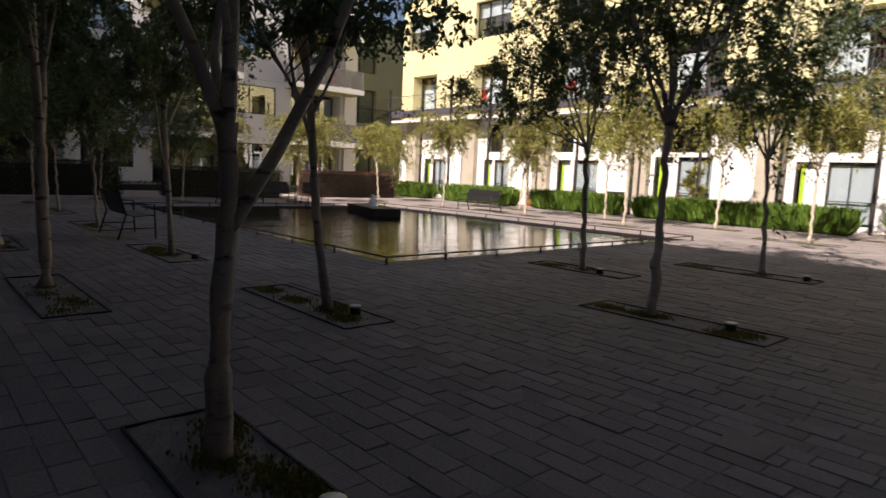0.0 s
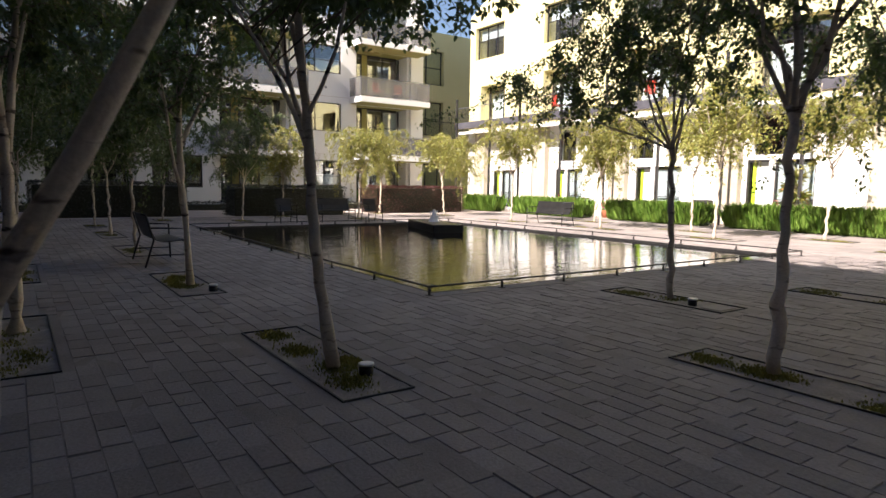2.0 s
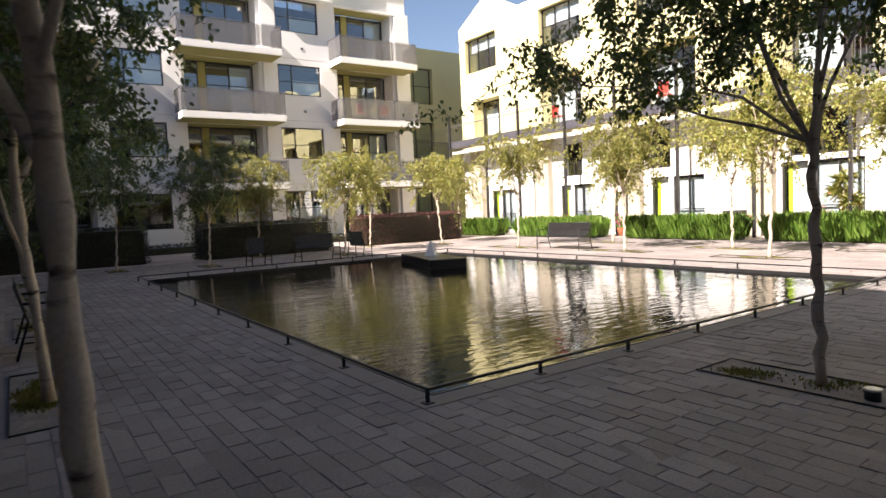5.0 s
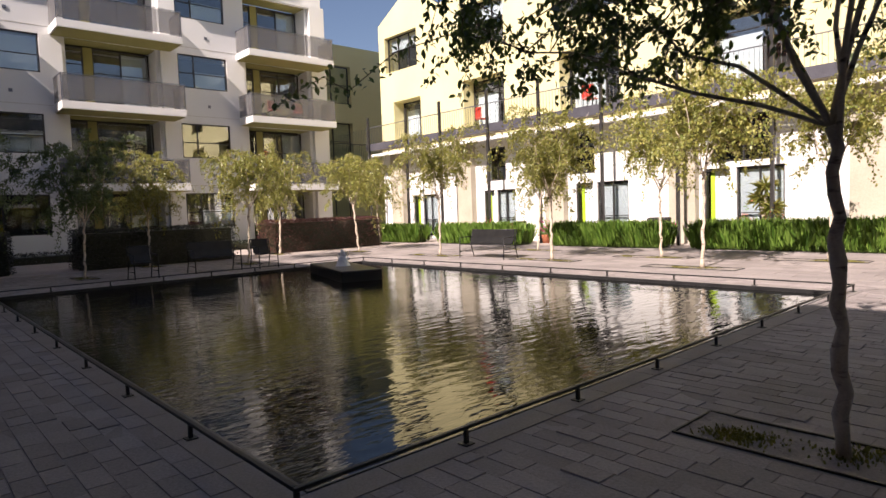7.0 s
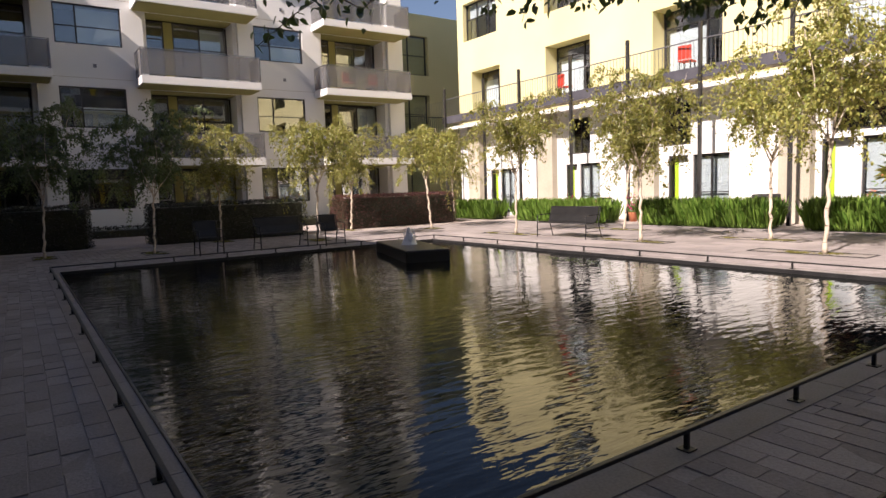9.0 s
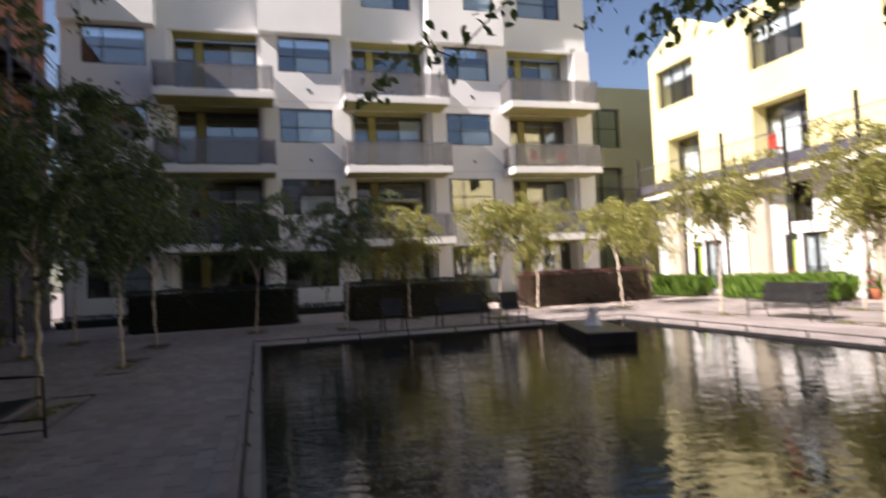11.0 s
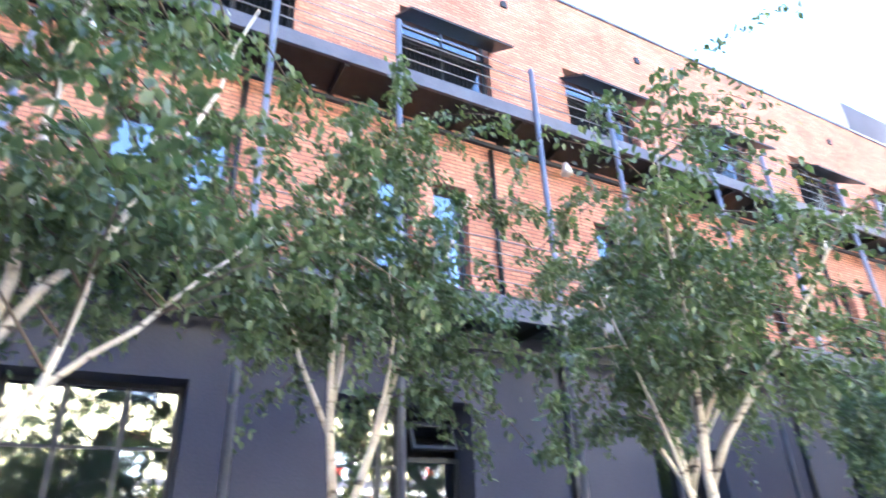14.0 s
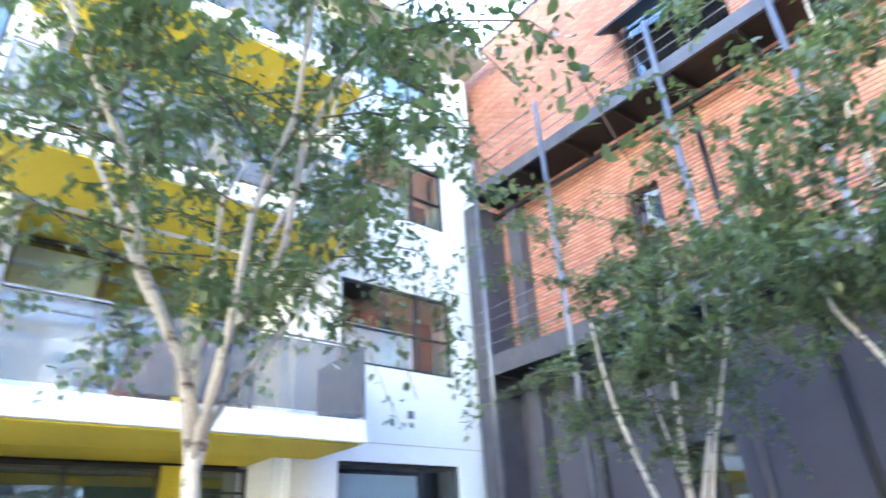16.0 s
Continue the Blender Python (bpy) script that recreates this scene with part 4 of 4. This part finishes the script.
# olive block seen through the gap in the corner
gap = thing("corner_building", "olive-grey stucco block in the gap between the two wings", "building")
bm = bmesh.new()
PG = lambda u, d, z: (u, 31.0 - d, z)
grid_wall(bm, 16.0, 26.0, 0, 12.3, [(18.9, 8.6, 21.6, 11.0), (18.9, 5.0, 21.6, 7.4), (18.6, 0.1, 21.4, 3.0)], 0.0, 0.4, PG)
box(bm, PG(16.0, -0.402, 0), PG(26.0, -8, 12.2))
part("wall", bm, M["yellow"], gap)
for z0, z1 in ((8.6, 11.0), (5.0, 7.4), (0.1, 3.0)):
    window(gap, PG, 18.95 if z0 > 1 else 18.65, 21.5 if z0 > 1 else 21.3, z0 + 0.02, z1 - 0.02, -0.25, (20.2,), (z0 + 1.2,), None)
part("gallery", boxes((PG(18.2, 0.002, 4.55), PG(23.0, 1.4, 4.8))), M["beige"], gap, "concrete gallery slab")
part("gallery_rail", boxes(*[(PG(18.3 + 0.14 * i, 1.36, 4.802), PG(18.315 + 0.14 * i, 1.375, 5.85)) for i in range(33)], (PG(18.2, 1.35, 5.852), PG(23.0, 1.39, 5.89))), M["black"], gap)

# ---------------------------------------------------------------- hedges


def hedge(name, label, x0, y0, x1, y1, h, leaf, core, n, size, blade=False, seed=1):
    r = np.random.default_rng(seed)
    t = thing(name, label, "hedge", "hedges")
    ins = 0.1
    # core box coloured dark to give the shade deep between the leaves
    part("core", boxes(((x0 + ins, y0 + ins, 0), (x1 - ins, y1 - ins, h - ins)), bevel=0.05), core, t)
    if blade:
        pos = np.c_[r.uniform(x0, x1, n), r.uniform(y0, y1, n), np.zeros(n)]
        edge = r.uniform(0, 1, n) < 0.55
        pos[edge, 0] = np.where(r.uniform(0, 1, edge.sum()) < 0.8, x0 + np.abs(r.normal(0, 0.06, edge.sum())), x1)
        pos[:, 2] = r.uniform(0, h * 0.35, n)
        me = leaves_mesh("foliage", pos, leaf, (h * 0.55, h * 0.78), 0, 0.05, r, True)
        put_mesh("foliage", me, t)
    else:
        a = np.array([(x1 - x0) * h, (x1 - x0) * h, (y1 - y0) * h, (y1 - y0) * h, (x1 - x0) * (y1 - y0)])
        f = r.choice(5, n, p=a / a.sum())
        u, v = r.uniform(0, 1, n), r.uniform(0, 1, n)
        off = -np.abs(r.normal(0, 0.06, n)) + 0.03
        pos = np.zeros((n, 3))
        X, Y = x1 - x0, y1 - y0
        pos[:, 0] = np.choose(f, [x0 + u * X, x0 + u * X, x0 - off, x1 + off, x0 + u * X])
        pos[:, 1] = np.choose(f, [y0 - off, y1 + off, y0 + u * Y, y0 + u * Y, y0 + v * Y])
        pos[:, 2] = np.choose(f, [v * h, v * h, v * h, v * h, h + off + 0.02 * np.sin(u * 30)])
        put_mesh("foliage", leaves_mesh("foliage", pos, leaf, size, 0.0, 0.6, r), t)
    return t


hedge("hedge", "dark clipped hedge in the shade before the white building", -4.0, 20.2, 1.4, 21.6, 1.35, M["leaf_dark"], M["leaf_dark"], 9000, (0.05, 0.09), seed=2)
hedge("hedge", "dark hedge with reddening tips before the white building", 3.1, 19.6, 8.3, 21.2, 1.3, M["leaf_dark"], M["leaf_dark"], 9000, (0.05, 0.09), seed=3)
hedge("hedge", "reddish-purple clipped hedge in the sun", 10.4, 20.6, 15.9, 22.2, 1.35, M["leaf_red"], M["leaf_dark"], 11000, (0.05, 0.09), seed=4)
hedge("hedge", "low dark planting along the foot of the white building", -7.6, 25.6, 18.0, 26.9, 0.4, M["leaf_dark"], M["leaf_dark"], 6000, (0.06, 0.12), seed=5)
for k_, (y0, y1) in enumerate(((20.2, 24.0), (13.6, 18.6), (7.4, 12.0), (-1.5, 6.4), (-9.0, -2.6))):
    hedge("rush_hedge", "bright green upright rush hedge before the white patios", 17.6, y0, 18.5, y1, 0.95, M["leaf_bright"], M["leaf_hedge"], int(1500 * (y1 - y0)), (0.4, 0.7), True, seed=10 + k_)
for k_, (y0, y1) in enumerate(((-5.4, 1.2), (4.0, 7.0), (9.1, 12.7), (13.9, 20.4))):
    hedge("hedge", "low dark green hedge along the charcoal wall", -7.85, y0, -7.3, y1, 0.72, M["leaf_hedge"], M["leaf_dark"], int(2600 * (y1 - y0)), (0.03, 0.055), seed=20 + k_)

# ---------------------------------------------------------------- trees
bw, bd = M["bark_white"], M["bark_dark"]
KINDS = {
    "A": tree_meshes(11, 5.6, 2.3, 0, (0, 0), 1.9, 0.05, 12000, bd, M["leaf"], (0.05, 0.085), weep=0.55, low=2.7,
        trunk=((0, 0, 0), (-0.08, 0.06, 0.63), (-0.12, 0.12, 1.2), (-0.12, 0.19, 1.77), (-0.15, 0.23, 2.3)),
        limbs=((((-0.15, 0.23, 2.25), (-0.17, 0.3, 2.85), (-0.18, 0.27, 3.3), (-0.18, 0.25, 4.0), (-0.2, 0.3, 5.3)), 0.034), (((-0.15, 0.23, 2.28), (-0.2, 0.55, 2.9), (-0.25, 0.7, 3.15), (-0.35, 1.0, 4.0), (-0.4, 1.2, 5.0)), 0.026),
            (((-0.12, 0.18, 1.65), (-0.11, 0.32, 1.88), (-0.15, 0.5, 2.23), (-0.17, 0.59, 2.68), (-0.2, 0.8, 3.9)), 0.026), (((-0.15, 0.5, 2.23), (-0.25, 0.93, 2.68), (-0.4, 1.5, 3.4)), 0.018),
            (((-0.13, 0.2, 1.95), (0.0, -0.04, 2.4), (0.04, -0.2, 2.83), (0.0, -0.3, 3.8)), 0.018), (((-0.12, 0.19, 1.69), (-0.32, 0.16, 2.14), (-0.52, 0.24, 2.5), (-1.0, 0.45, 3.5)), 0.022))),
    "A0": tree_meshes(12, 5.8, 1.62, 0, (0, 0), 2.0, 0.062, 12000, bd, M["leaf"], (0.05, 0.082), weep=0.35, low=2.1,
        trunk=((0, 0, 0), (0, 0, 0.4), (0.0, 0.0, 0.65), (0.04, -0.01, 1.17), (0.03, -0.01, 1.62)),
        limbs=((((0.03, -0.01, 1.1), (0.18, -0.05, 1.37), (0.33, -0.09, 1.65), (0.53, -0.15, 2.07), (0.8, -0.2, 2.9), (1.0, -0.2, 4.2)), 0.038), (((0.03, 0, 1.56), (-0.07, 0.02, 1.89), (-0.15, 0.04, 2.05), (-0.5, 0.15, 2.9), (-0.8, 0.3, 4.5)), 0.032),
            (((0.03, -0.01, 1.56), (0.05, 0, 1.95), (0.1, 0.1, 3.0), (0.1, 0.3, 5.3)), 0.038), (((0.03, 0, 1.58), (0.1, 0.3, 2.1), (0.25, 0.7, 2.9), (0.4, 1.2, 4.2)), 0.026), (((0.05, 0, 1.95), (-0.3, -0.4, 3.0), (-0.5, -0.9, 4.2)), 0.02))),
    "L2": tree_meshes(13, 6.1, 1.9, 0, (0, 0), 1.75, 0.064, 16000, bw, M["leaf"], (0.055, 0.088),
        trunk=((0, 0, 0), (0, -0.03, 0.8), (0, -0.05, 1.5), (-0.02, -0.1, 1.9)),
        limbs=((((-0.02, -0.1, 1.86), (-0.06, -0.15, 2.5), (-0.07, -0.17, 3.2), (-0.05, -0.12, 4.1), (-0.05, 0.0, 5.9)), 0.046), (((0, -0.06, 1.6), (0.07, 0.17, 2.32), (0.15, 0.39, 2.9), (0.17, 0.42, 3.09), (0.24, 0.61, 3.51), (0.4, 1.1, 4.8)), 0.044),
            (((-0.06, -0.15, 2.44), (-0.11, -0.28, 2.7), (-0.17, -0.41, 3.14), (-0.21, -0.51, 3.42), (-0.4, -1.0, 4.7)), 0.03), (((-0.06, -0.15, 2.55), (-0.03, -0.08, 3.0), (-0.03, -0.05, 3.35), (0.1, 0.1, 4.5), (0.3, 0.2, 5.5)), 0.024),
            (((0.07, 0.17, 2.32), (0.2, 0.3, 2.95), (0.35, 0.25, 4.0)), 0.026), (((-0.06, -0.15, 2.5), (-0.5, 0.1, 3.5), (-1.1, 0.2, 4.6)), 0.024))),
    "L1": tree_meshes(14, 5.8, 2.05, 0, (0, 0), 1.7, 0.06, 14000, bw, M["leaf"], (0.052, 0.085),
        trunk=((0, 0, 0), (-0.08, -0.06, 0.7), (-0.08, -0.06, 1.4), (-0.1, -0.08, 2.05)),
        limbs=((((-0.1, -0.08, 2.0), (-0.46, -0.37, 2.92), (-0.56, -0.45, 3.78), (-0.63, -0.5, 4.1), (-0.9, -0.7, 5.2)), 0.034), (((-0.1, -0.08, 2.0), (-0.16, -0.13, 2.8), (-0.22, -0.17, 3.44), (-0.3, -0.3, 5.5)), 0.042),
            (((-0.1, -0.08, 2.0), (0.1, 0.08, 2.7), (0.12, 0.1, 3.5), (0.2, 0.15, 4.4), (0.2, 0.2, 5.8)), 0.036), (((-0.12, -0.1, 2.2), (0.3, 0.5, 3.2), (0.7, 1.0, 4.6)), 0.026), (((-0.14, -0.12, 2.5), (0.1, -0.4, 3.4), (0.3, -0.9, 4.6)), 0.026))),
    "S0": tree_meshes(25, 5.0, 2.1, 0, (0, 0), 1.6, 0.05, 10000, bw, M["leaf"], (0.05, 0.08), low=2.2,
        trunk=((0.02, 0, 0), (-0.03, -0.03, 0.97), (-0.08, -0.07, 1.5), (-0.1, -0.08, 1.95), (-0.08, -0.06, 2.3)),
        limbs=((((-0.08, -0.06, 2.25), (-0.07, -0.05, 2.8), (-0.05, -0.03, 3.4), (0.0, 0.1, 4.9)), 0.032), (((-0.1, -0.08, 1.86), (-0.05, -0.04, 2.04), (0.13, 0.09, 2.35), (0.27, 0.19, 2.55), (0.5, 0.35, 2.85), (1.0, 0.7, 3.7)), 0.034),
            (((-0.08, -0.07, 1.3), (-0.2, -0.15, 1.7), (-0.26, -0.22, 2.3), (-0.5, -0.5, 3.6)), 0.026), (((-0.08, -0.06, 2.2), (-0.4, 0.3, 3.0), (-0.8, 0.7, 4.2)), 0.024), (((-0.07, -0.05, 2.6), (0.2, -0.3, 3.3), (0.6, -0.8, 4.0)), 0.02), (((-0.08, -0.06, 2.25), (0.0, 0.5, 3.0), (0.1, 1.1, 3.9)), 0.022))),
    "C": tree_meshes(15, 5.2, 1.95, 6, (-0.08, 0.04), 1.8, 0.046, 20000, bd, M["leaf"], (0.042, 0.068), low=2.3, weep=0.5, extra=((-0.6, 1.9, 3.5), (-0.8, 2.6, 3.2))),
    "D": tree_meshes(16, 5.6, 2.1, 6, (0.1, 0.05), 2.05, 0.05, 14000, bd, M["leaf"], (0.042, 0.07), limb=(0.42, 0.56), low=2.3, extra=((-0.9, 0.1, 3.8),)),
    "D2": tree_meshes(17, 5.4, 2.0, 6, (0.05, 0.1), 2.1, 0.047, 12000, bd, M["leaf"], (0.05, 0.08)),
    "S": tree_meshes(18, 4.7, 1.9, 5, (0.05, 0.05), 1.7, 0.038, 9500, bw, M["leaf"]),
    "S2": tree_meshes(19, 4.3, 1.8, 5, (-0.05, 0.08), 1.7, 0.038, 9500, bw, M["leaf"]),
    "S3": tree_meshes(20, 4.5, 1.7, 5, (0.1, -0.03), 1.6, 0.037, 9000, bw, M["leaf"]),
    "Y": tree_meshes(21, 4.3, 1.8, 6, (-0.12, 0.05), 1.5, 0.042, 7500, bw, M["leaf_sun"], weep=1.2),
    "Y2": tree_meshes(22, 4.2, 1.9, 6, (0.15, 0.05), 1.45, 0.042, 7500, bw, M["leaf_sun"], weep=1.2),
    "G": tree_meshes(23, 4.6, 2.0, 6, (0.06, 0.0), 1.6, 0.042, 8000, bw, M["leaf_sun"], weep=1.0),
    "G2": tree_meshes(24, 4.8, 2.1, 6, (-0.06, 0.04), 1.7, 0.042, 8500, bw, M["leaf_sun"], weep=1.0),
}
LABELS = {"A": "young tree with knotted grey bark and drooping green leaves", "Y": "slim white birch with yellowing leaves in the sun", "G": "slim birch with sunlit green and yellow leaves", "S": "slim white-barked birch in the shade", "L": "tall many-stemmed birch beside the charcoal wall", "C": "young tree with a long drooping bough over the pool", "D": "young tree with dark bark and drooping leaves"}
for x, y, kind, turn, size in TREES:
    plant_tree(x, y, KINDS[kind], turn, LABELS[kind[0]], size)

# ---------------------------------------------------------------- furniture and small things


def bench(x, y, turn, length=1.35):
    t = thing("bench", "black metal mesh bench with arms on the paving", "bench", "benches")
    t.matrix_world = pose(x, y, 0, 0, 0, turn)
    L = length / 2
    v, f = [], []
    prof = [(0.24, 0.44), (0.1, 0.42), (-0.1, 0.41), (-0.2, 0.45), (-0.27, 0.62), (-0.33, 0.86)]
    for i, (d, z) in enumerate(prof):
        for u in (-L + 0.04, L - 0.04):
            for th in (0, 0.012):
                v.append((u, d, z + th))
    for i in range(len(prof) - 1):
        a, b = 4 * i, 4 * (i + 1)
        f += [(a, a + 2, b + 2, b), (a + 1, b + 1, b + 3, a + 3), (a, b, b + 1, a + 1), (a + 2, a + 3, b + 3, b + 2)]
    f += [(0, 1, 3, 2), (20, 22, 23, 21)]
    put_mesh("seat", mesh_of("seat", v, f, M["black"]), t, "curved sheet seat and back")
    for s in (-1, 1):
        u = s * L
        tube_part("side_frame", [(u, 0.27, 0), (u, 0.25, 0.64), (u, 0.05, 0.65), (u, -0.28, 0.66)], [0.016] * 4, M["black"], t)
        tube_part("leg", [(u, -0.38, 0), (u, -0.24, 0.45), (u, -0.35, 0.88)], [0.016] * 3, M["black"], t)
        tube_part("stretcher", [(u, 0.26, 0.2), (u, -0.3, 0.2)], [0.01] * 2, M["black"], t)
    tube_part("seat_bar", [(-L, 0.24, 0.43), (L, 0.24, 0.43)], [0.013] * 2, M["black"], t)
    tube_part("back_bar", [(-L, -0.34, 0.87), (L, -0.34, 0.87)], [0.015] * 2, M["black"], t)
    return t


bench(-2.3, 5.2, -90)
bench(12.5, 10.55, 90, 1.9)
bench(5.6, 14.9, 180)
bench(3.6, 14.8, 180, 0.6)
bench(7.0, 14.6, 180, 0.6)


def uplight(x, y):
    t = thing("ground_uplight", "small round uplight with a pale metal rim in a tree pit", "lamp", "uplights")
    t.location = (x, y, 0)
    tube_part("housing", [(0, 0, -0.02), (0, 0, 0.07)], [0.055, 0.055], M["black"], t, "", 14)
    tube_part("rim", [(0, 0, 0.072), (0, 0, 0.085), (0, 0, 0.09)], [0.062, 0.062, 0.05], M["lamp"], t, "pale metal rim", 16)


for x, y in ((-2.27, -2.56), (2.5, -2.2), (0.5, -5.1), (5.1, -4.3), (-4.4, -5.6), (-2.3, 1.75)):
    uplight(x, y)
# pale flat rectangles, the first inside a tree pit
cover = tagged(part("drain_cover", boxes(((2.42, -2.62, 0.0), (2.78, -2.36, 0.012)), bevel=0.004), M["coping"]), "pale flat rectangular plate on the ground", "drain cover")
cover2 = tagged(part("drain_cover", boxes(((-2.35, -6.5, 0.001), (-2.05, -6.22, 0.01)), bevel=0.004), M["coping"]), "pale flat rectangular plate on the ground", "drain cover")


def potted(x, y, z, colour, kind, h):
    t = thing("potted_plant", f"{kind} in a terracotta pot on a patio", "plant", "potted plants")
    t.location = (x, y, z)
    tube_part("pot", [(0, 0, 0), (0, 0, 0.3), (0, 0, 0.36)], [0.13, 0.18, 0.2], M["terracotta"], t, "", 14)
    r = np.random.default_rng(int(y * 10) + 500)
    n = 260
    pos = np.c_[r.normal(0, 0.13, n), r.normal(0, 0.13, n), 0.36 + np.abs(r.normal(0, h * 0.4, n))]
    put_mesh("foliage", leaves_mesh("foliage", pos, M["leaf_bright"], (0.08, 0.16), -0.2, 0.4, r), t)
    if colour:
        put_mesh("blossom", leaves_mesh("flowers", pos[:120] + [0, 0, 0.1], colour, (0.05, 0.09), 0, 0.9, r), t, "bright flowers")


for y, c, k_ in ((19.32, M["red"], "red flowers"), (16.75, M["red"], "red flowers"), (5.31, M["terracotta"], "orange flowers"), (4.43, M["terracotta"], "orange flowers"), (13.50, M["pink"], "pink flowers")):
    potted(19.2, y, 0, c, k_, 0.7)
yuc = thing("yucca_plant", "tall yucca with spiky straw-green heads on a patio", "plant")
yuc.location = (19.5, 4.82, 0)
tube_part("pot", [(0, 0, 0), (0, 0, 0.4), (0, 0, 0.45)], [0.18, 0.25, 0.27], M["terracotta"], yuc, "", 14)
r_ = np.random.default_rng(77)
for k_, (dx, dy, h) in enumerate(((0, 0, 1.9), (0.12, 0.2, 1.5), (-0.1, -0.22, 1.2))):
    tube_part("stem", [(0, 0, 0.4), (dx * 0.6, dy * 0.6, h * 0.7), (dx, dy, h)], [0.05, 0.045, 0.04], bw, yuc)
    put_mesh("leaf_head", leaves_mesh("leaf_head", np.tile([[dx, dy, h]], (110, 1)) + r_.normal(0, 0.03, (110, 3)), M["leaf_sun"], (0.35, 0.5), -0.1, 0.1, r_), yuc)


def patio_chair(x, y, z, mat, turn, label):
    t = thing("patio_chair", label, "chair", "balcony chairs")
    t.matrix_world = pose(x, y, z, 0, 0, turn)
    part("seat", boxes(((-0.24, -0.22, 0.4), (0.24, 0.24, 0.44)), bevel=0.01), mat, t)
    part("backrest", boxes(((-0.24, 0.2, 0.46), (0.24, 0.245, 0.95)), bevel=0.01), mat, t)
    for sx in (-0.2, 0.2):
        for sy in (-0.18, 0.2):
            part("leg", boxes(((sx - 0.015, sy - 0.015, 0), (sx + 0.015, sy + 0.015, 0.398))), M["black"], t)


patio_chair(19.8, 17.57, 5.365, M["red"], 80, "red plastic chair on the upper walkway")
patio_chair(19.8, 11.57, 5.365, M["red"], 100, "red plastic chair on the upper walkway")
patio_chair(13.66, 26.3, 6.508, M["red"], 20, "red plastic chair on a balcony")
patio_chair(15.0, 26.3, 6.508, M["red"], -30, "red plastic chair on a balcony")
patio_chair(19.2, 14.66, 0, M["black"], 100, "black metal patio chair")
patio_chair(19.3, 15.56, 0, M["black"], 60, "black metal patio chair")
grill = thing("barbecue", "covered barbecue with a bright pink cloth on a patio", "barbecue")
grill.location = (18.9, 8.18, 0)
part("cart", boxes(((-0.22, -0.3, 0.05), (0.22, 0.3, 0.75)), bevel=0.02), M["black"], grill)
part("lid", boxes(((-0.25, -0.36, 0.77), (0.25, 0.36, 1.02)), bevel=0.08), M["frame"], grill)
part("cloth", boxes(((-0.3, -0.58, 0.55), (0.1, -0.36, 0.82)), bevel=0.05), M["pink"], grill, "bright pink cloth")
bin_ = thing("litter_bin", "dark cylindrical litter bin beside the charcoal wall", "bin")
bin_.location = (-7.4, 8.1, 0)
tube_part("body", [(0, 0, 0), (0, 0, 0.55)], [0.14, 0.15], M["black"], bin_, "", 14)
tube_part("lid", [(0, 0, 0.552), (0, 0, 0.6)], [0.16, 0.12], M["lamp"], bin_, "pale lid", 14)

# ---------------------------------------------------------------- paving stones
paving = thing("paving", "grey-brown stone pavers laid in running bond across the court", "paving", "", "structure")
ROWW, LEN = 0.16, 0.3
verts, faces, singles = [], [], []
r_ = np.random.default_rng(5)
clear = [(-0.1, -0.1, PX + 0.1, PY + 0.1)] + [(a - 0.018, b - 0.018, c + 0.018, d + 0.018) for a, b, c, d in PITS]


def cut_row(xa, xb, ya, yb):
    """The free stretches of a row of pavers between the pits and the pool."""
    parts = [(ya, yb)]
    for a, b, c, d in clear:
        if xb > a + 0.002 and xa < c - 0.002:
            parts = [q for (s, e) in parts for q in ((s, min(e, b)), (max(s, d), e)) if q[1] - q[0] > 0.05]
    return parts


x = -7.3
row = 0
while x < 17.9:
    w_ = ROWW if x < 11 else 0.4
    ln0 = LEN if x < 11 else 0.7
    for s, e in cut_row(x, x + w_, -10.4, 19.4):
        y = s
        first = True
        while y < e - 0.02:
            ln = ln0 * (0.5 if first and row % 2 else 1.0) * r_.uniform(0.85, 1.15)
            first = False
            y2 = min(y + ln, e)
            if e - y2 < 0.08:
                y2 = e
            g, b_ = 0.0015, 0.004
            z = r_.normal(0, 0.0022)
            tl = r_.normal(0, 0.0015, 4)
            x0, x1_, y0, y1 = x + g, x + w_ - g, y + g, y2 - g
            q = [(x0, y0, -0.011), (x1_, y0, -0.011), (x1_, y1, -0.011), (x0, y1, -0.011), (x0 + b_, y0 + b_, z + tl[0]), (x1_ - b_, y0 + b_, z + tl[1]), (x1_ - b_, y1 - b_, z + tl[2]), (x0 + b_, y1 - b_, z + tl[3])]
            if -1.7 < x < -0.6 and -3.6 < y < -0.6 and len(singles) < 290:
                singles.append(q)
            else:
                n0 = len(verts)
                verts += q
                faces += [tuple(n0 + i for i in f) for f in ((4, 5, 6, 7), (0, 1, 5, 4), (1, 2, 6, 5), (2, 3, 7, 6), (3, 0, 4, 7))]
            y = y2
    x += w_
    row += 1
tagged(put_mesh("pavers", mesh_of("pavers", verts, faces, M["paver"]), paving), "worn grey-brown stone pavers", "", "", "stuff")
for q in singles:
    put_mesh("paver", mesh_of("paver", q, ((4, 5, 6, 7), (0, 1, 5, 4), (1, 2, 6, 5), (2, 3, 7, 6), (3, 0, 4, 7)), M["paver_piece"]), paving)
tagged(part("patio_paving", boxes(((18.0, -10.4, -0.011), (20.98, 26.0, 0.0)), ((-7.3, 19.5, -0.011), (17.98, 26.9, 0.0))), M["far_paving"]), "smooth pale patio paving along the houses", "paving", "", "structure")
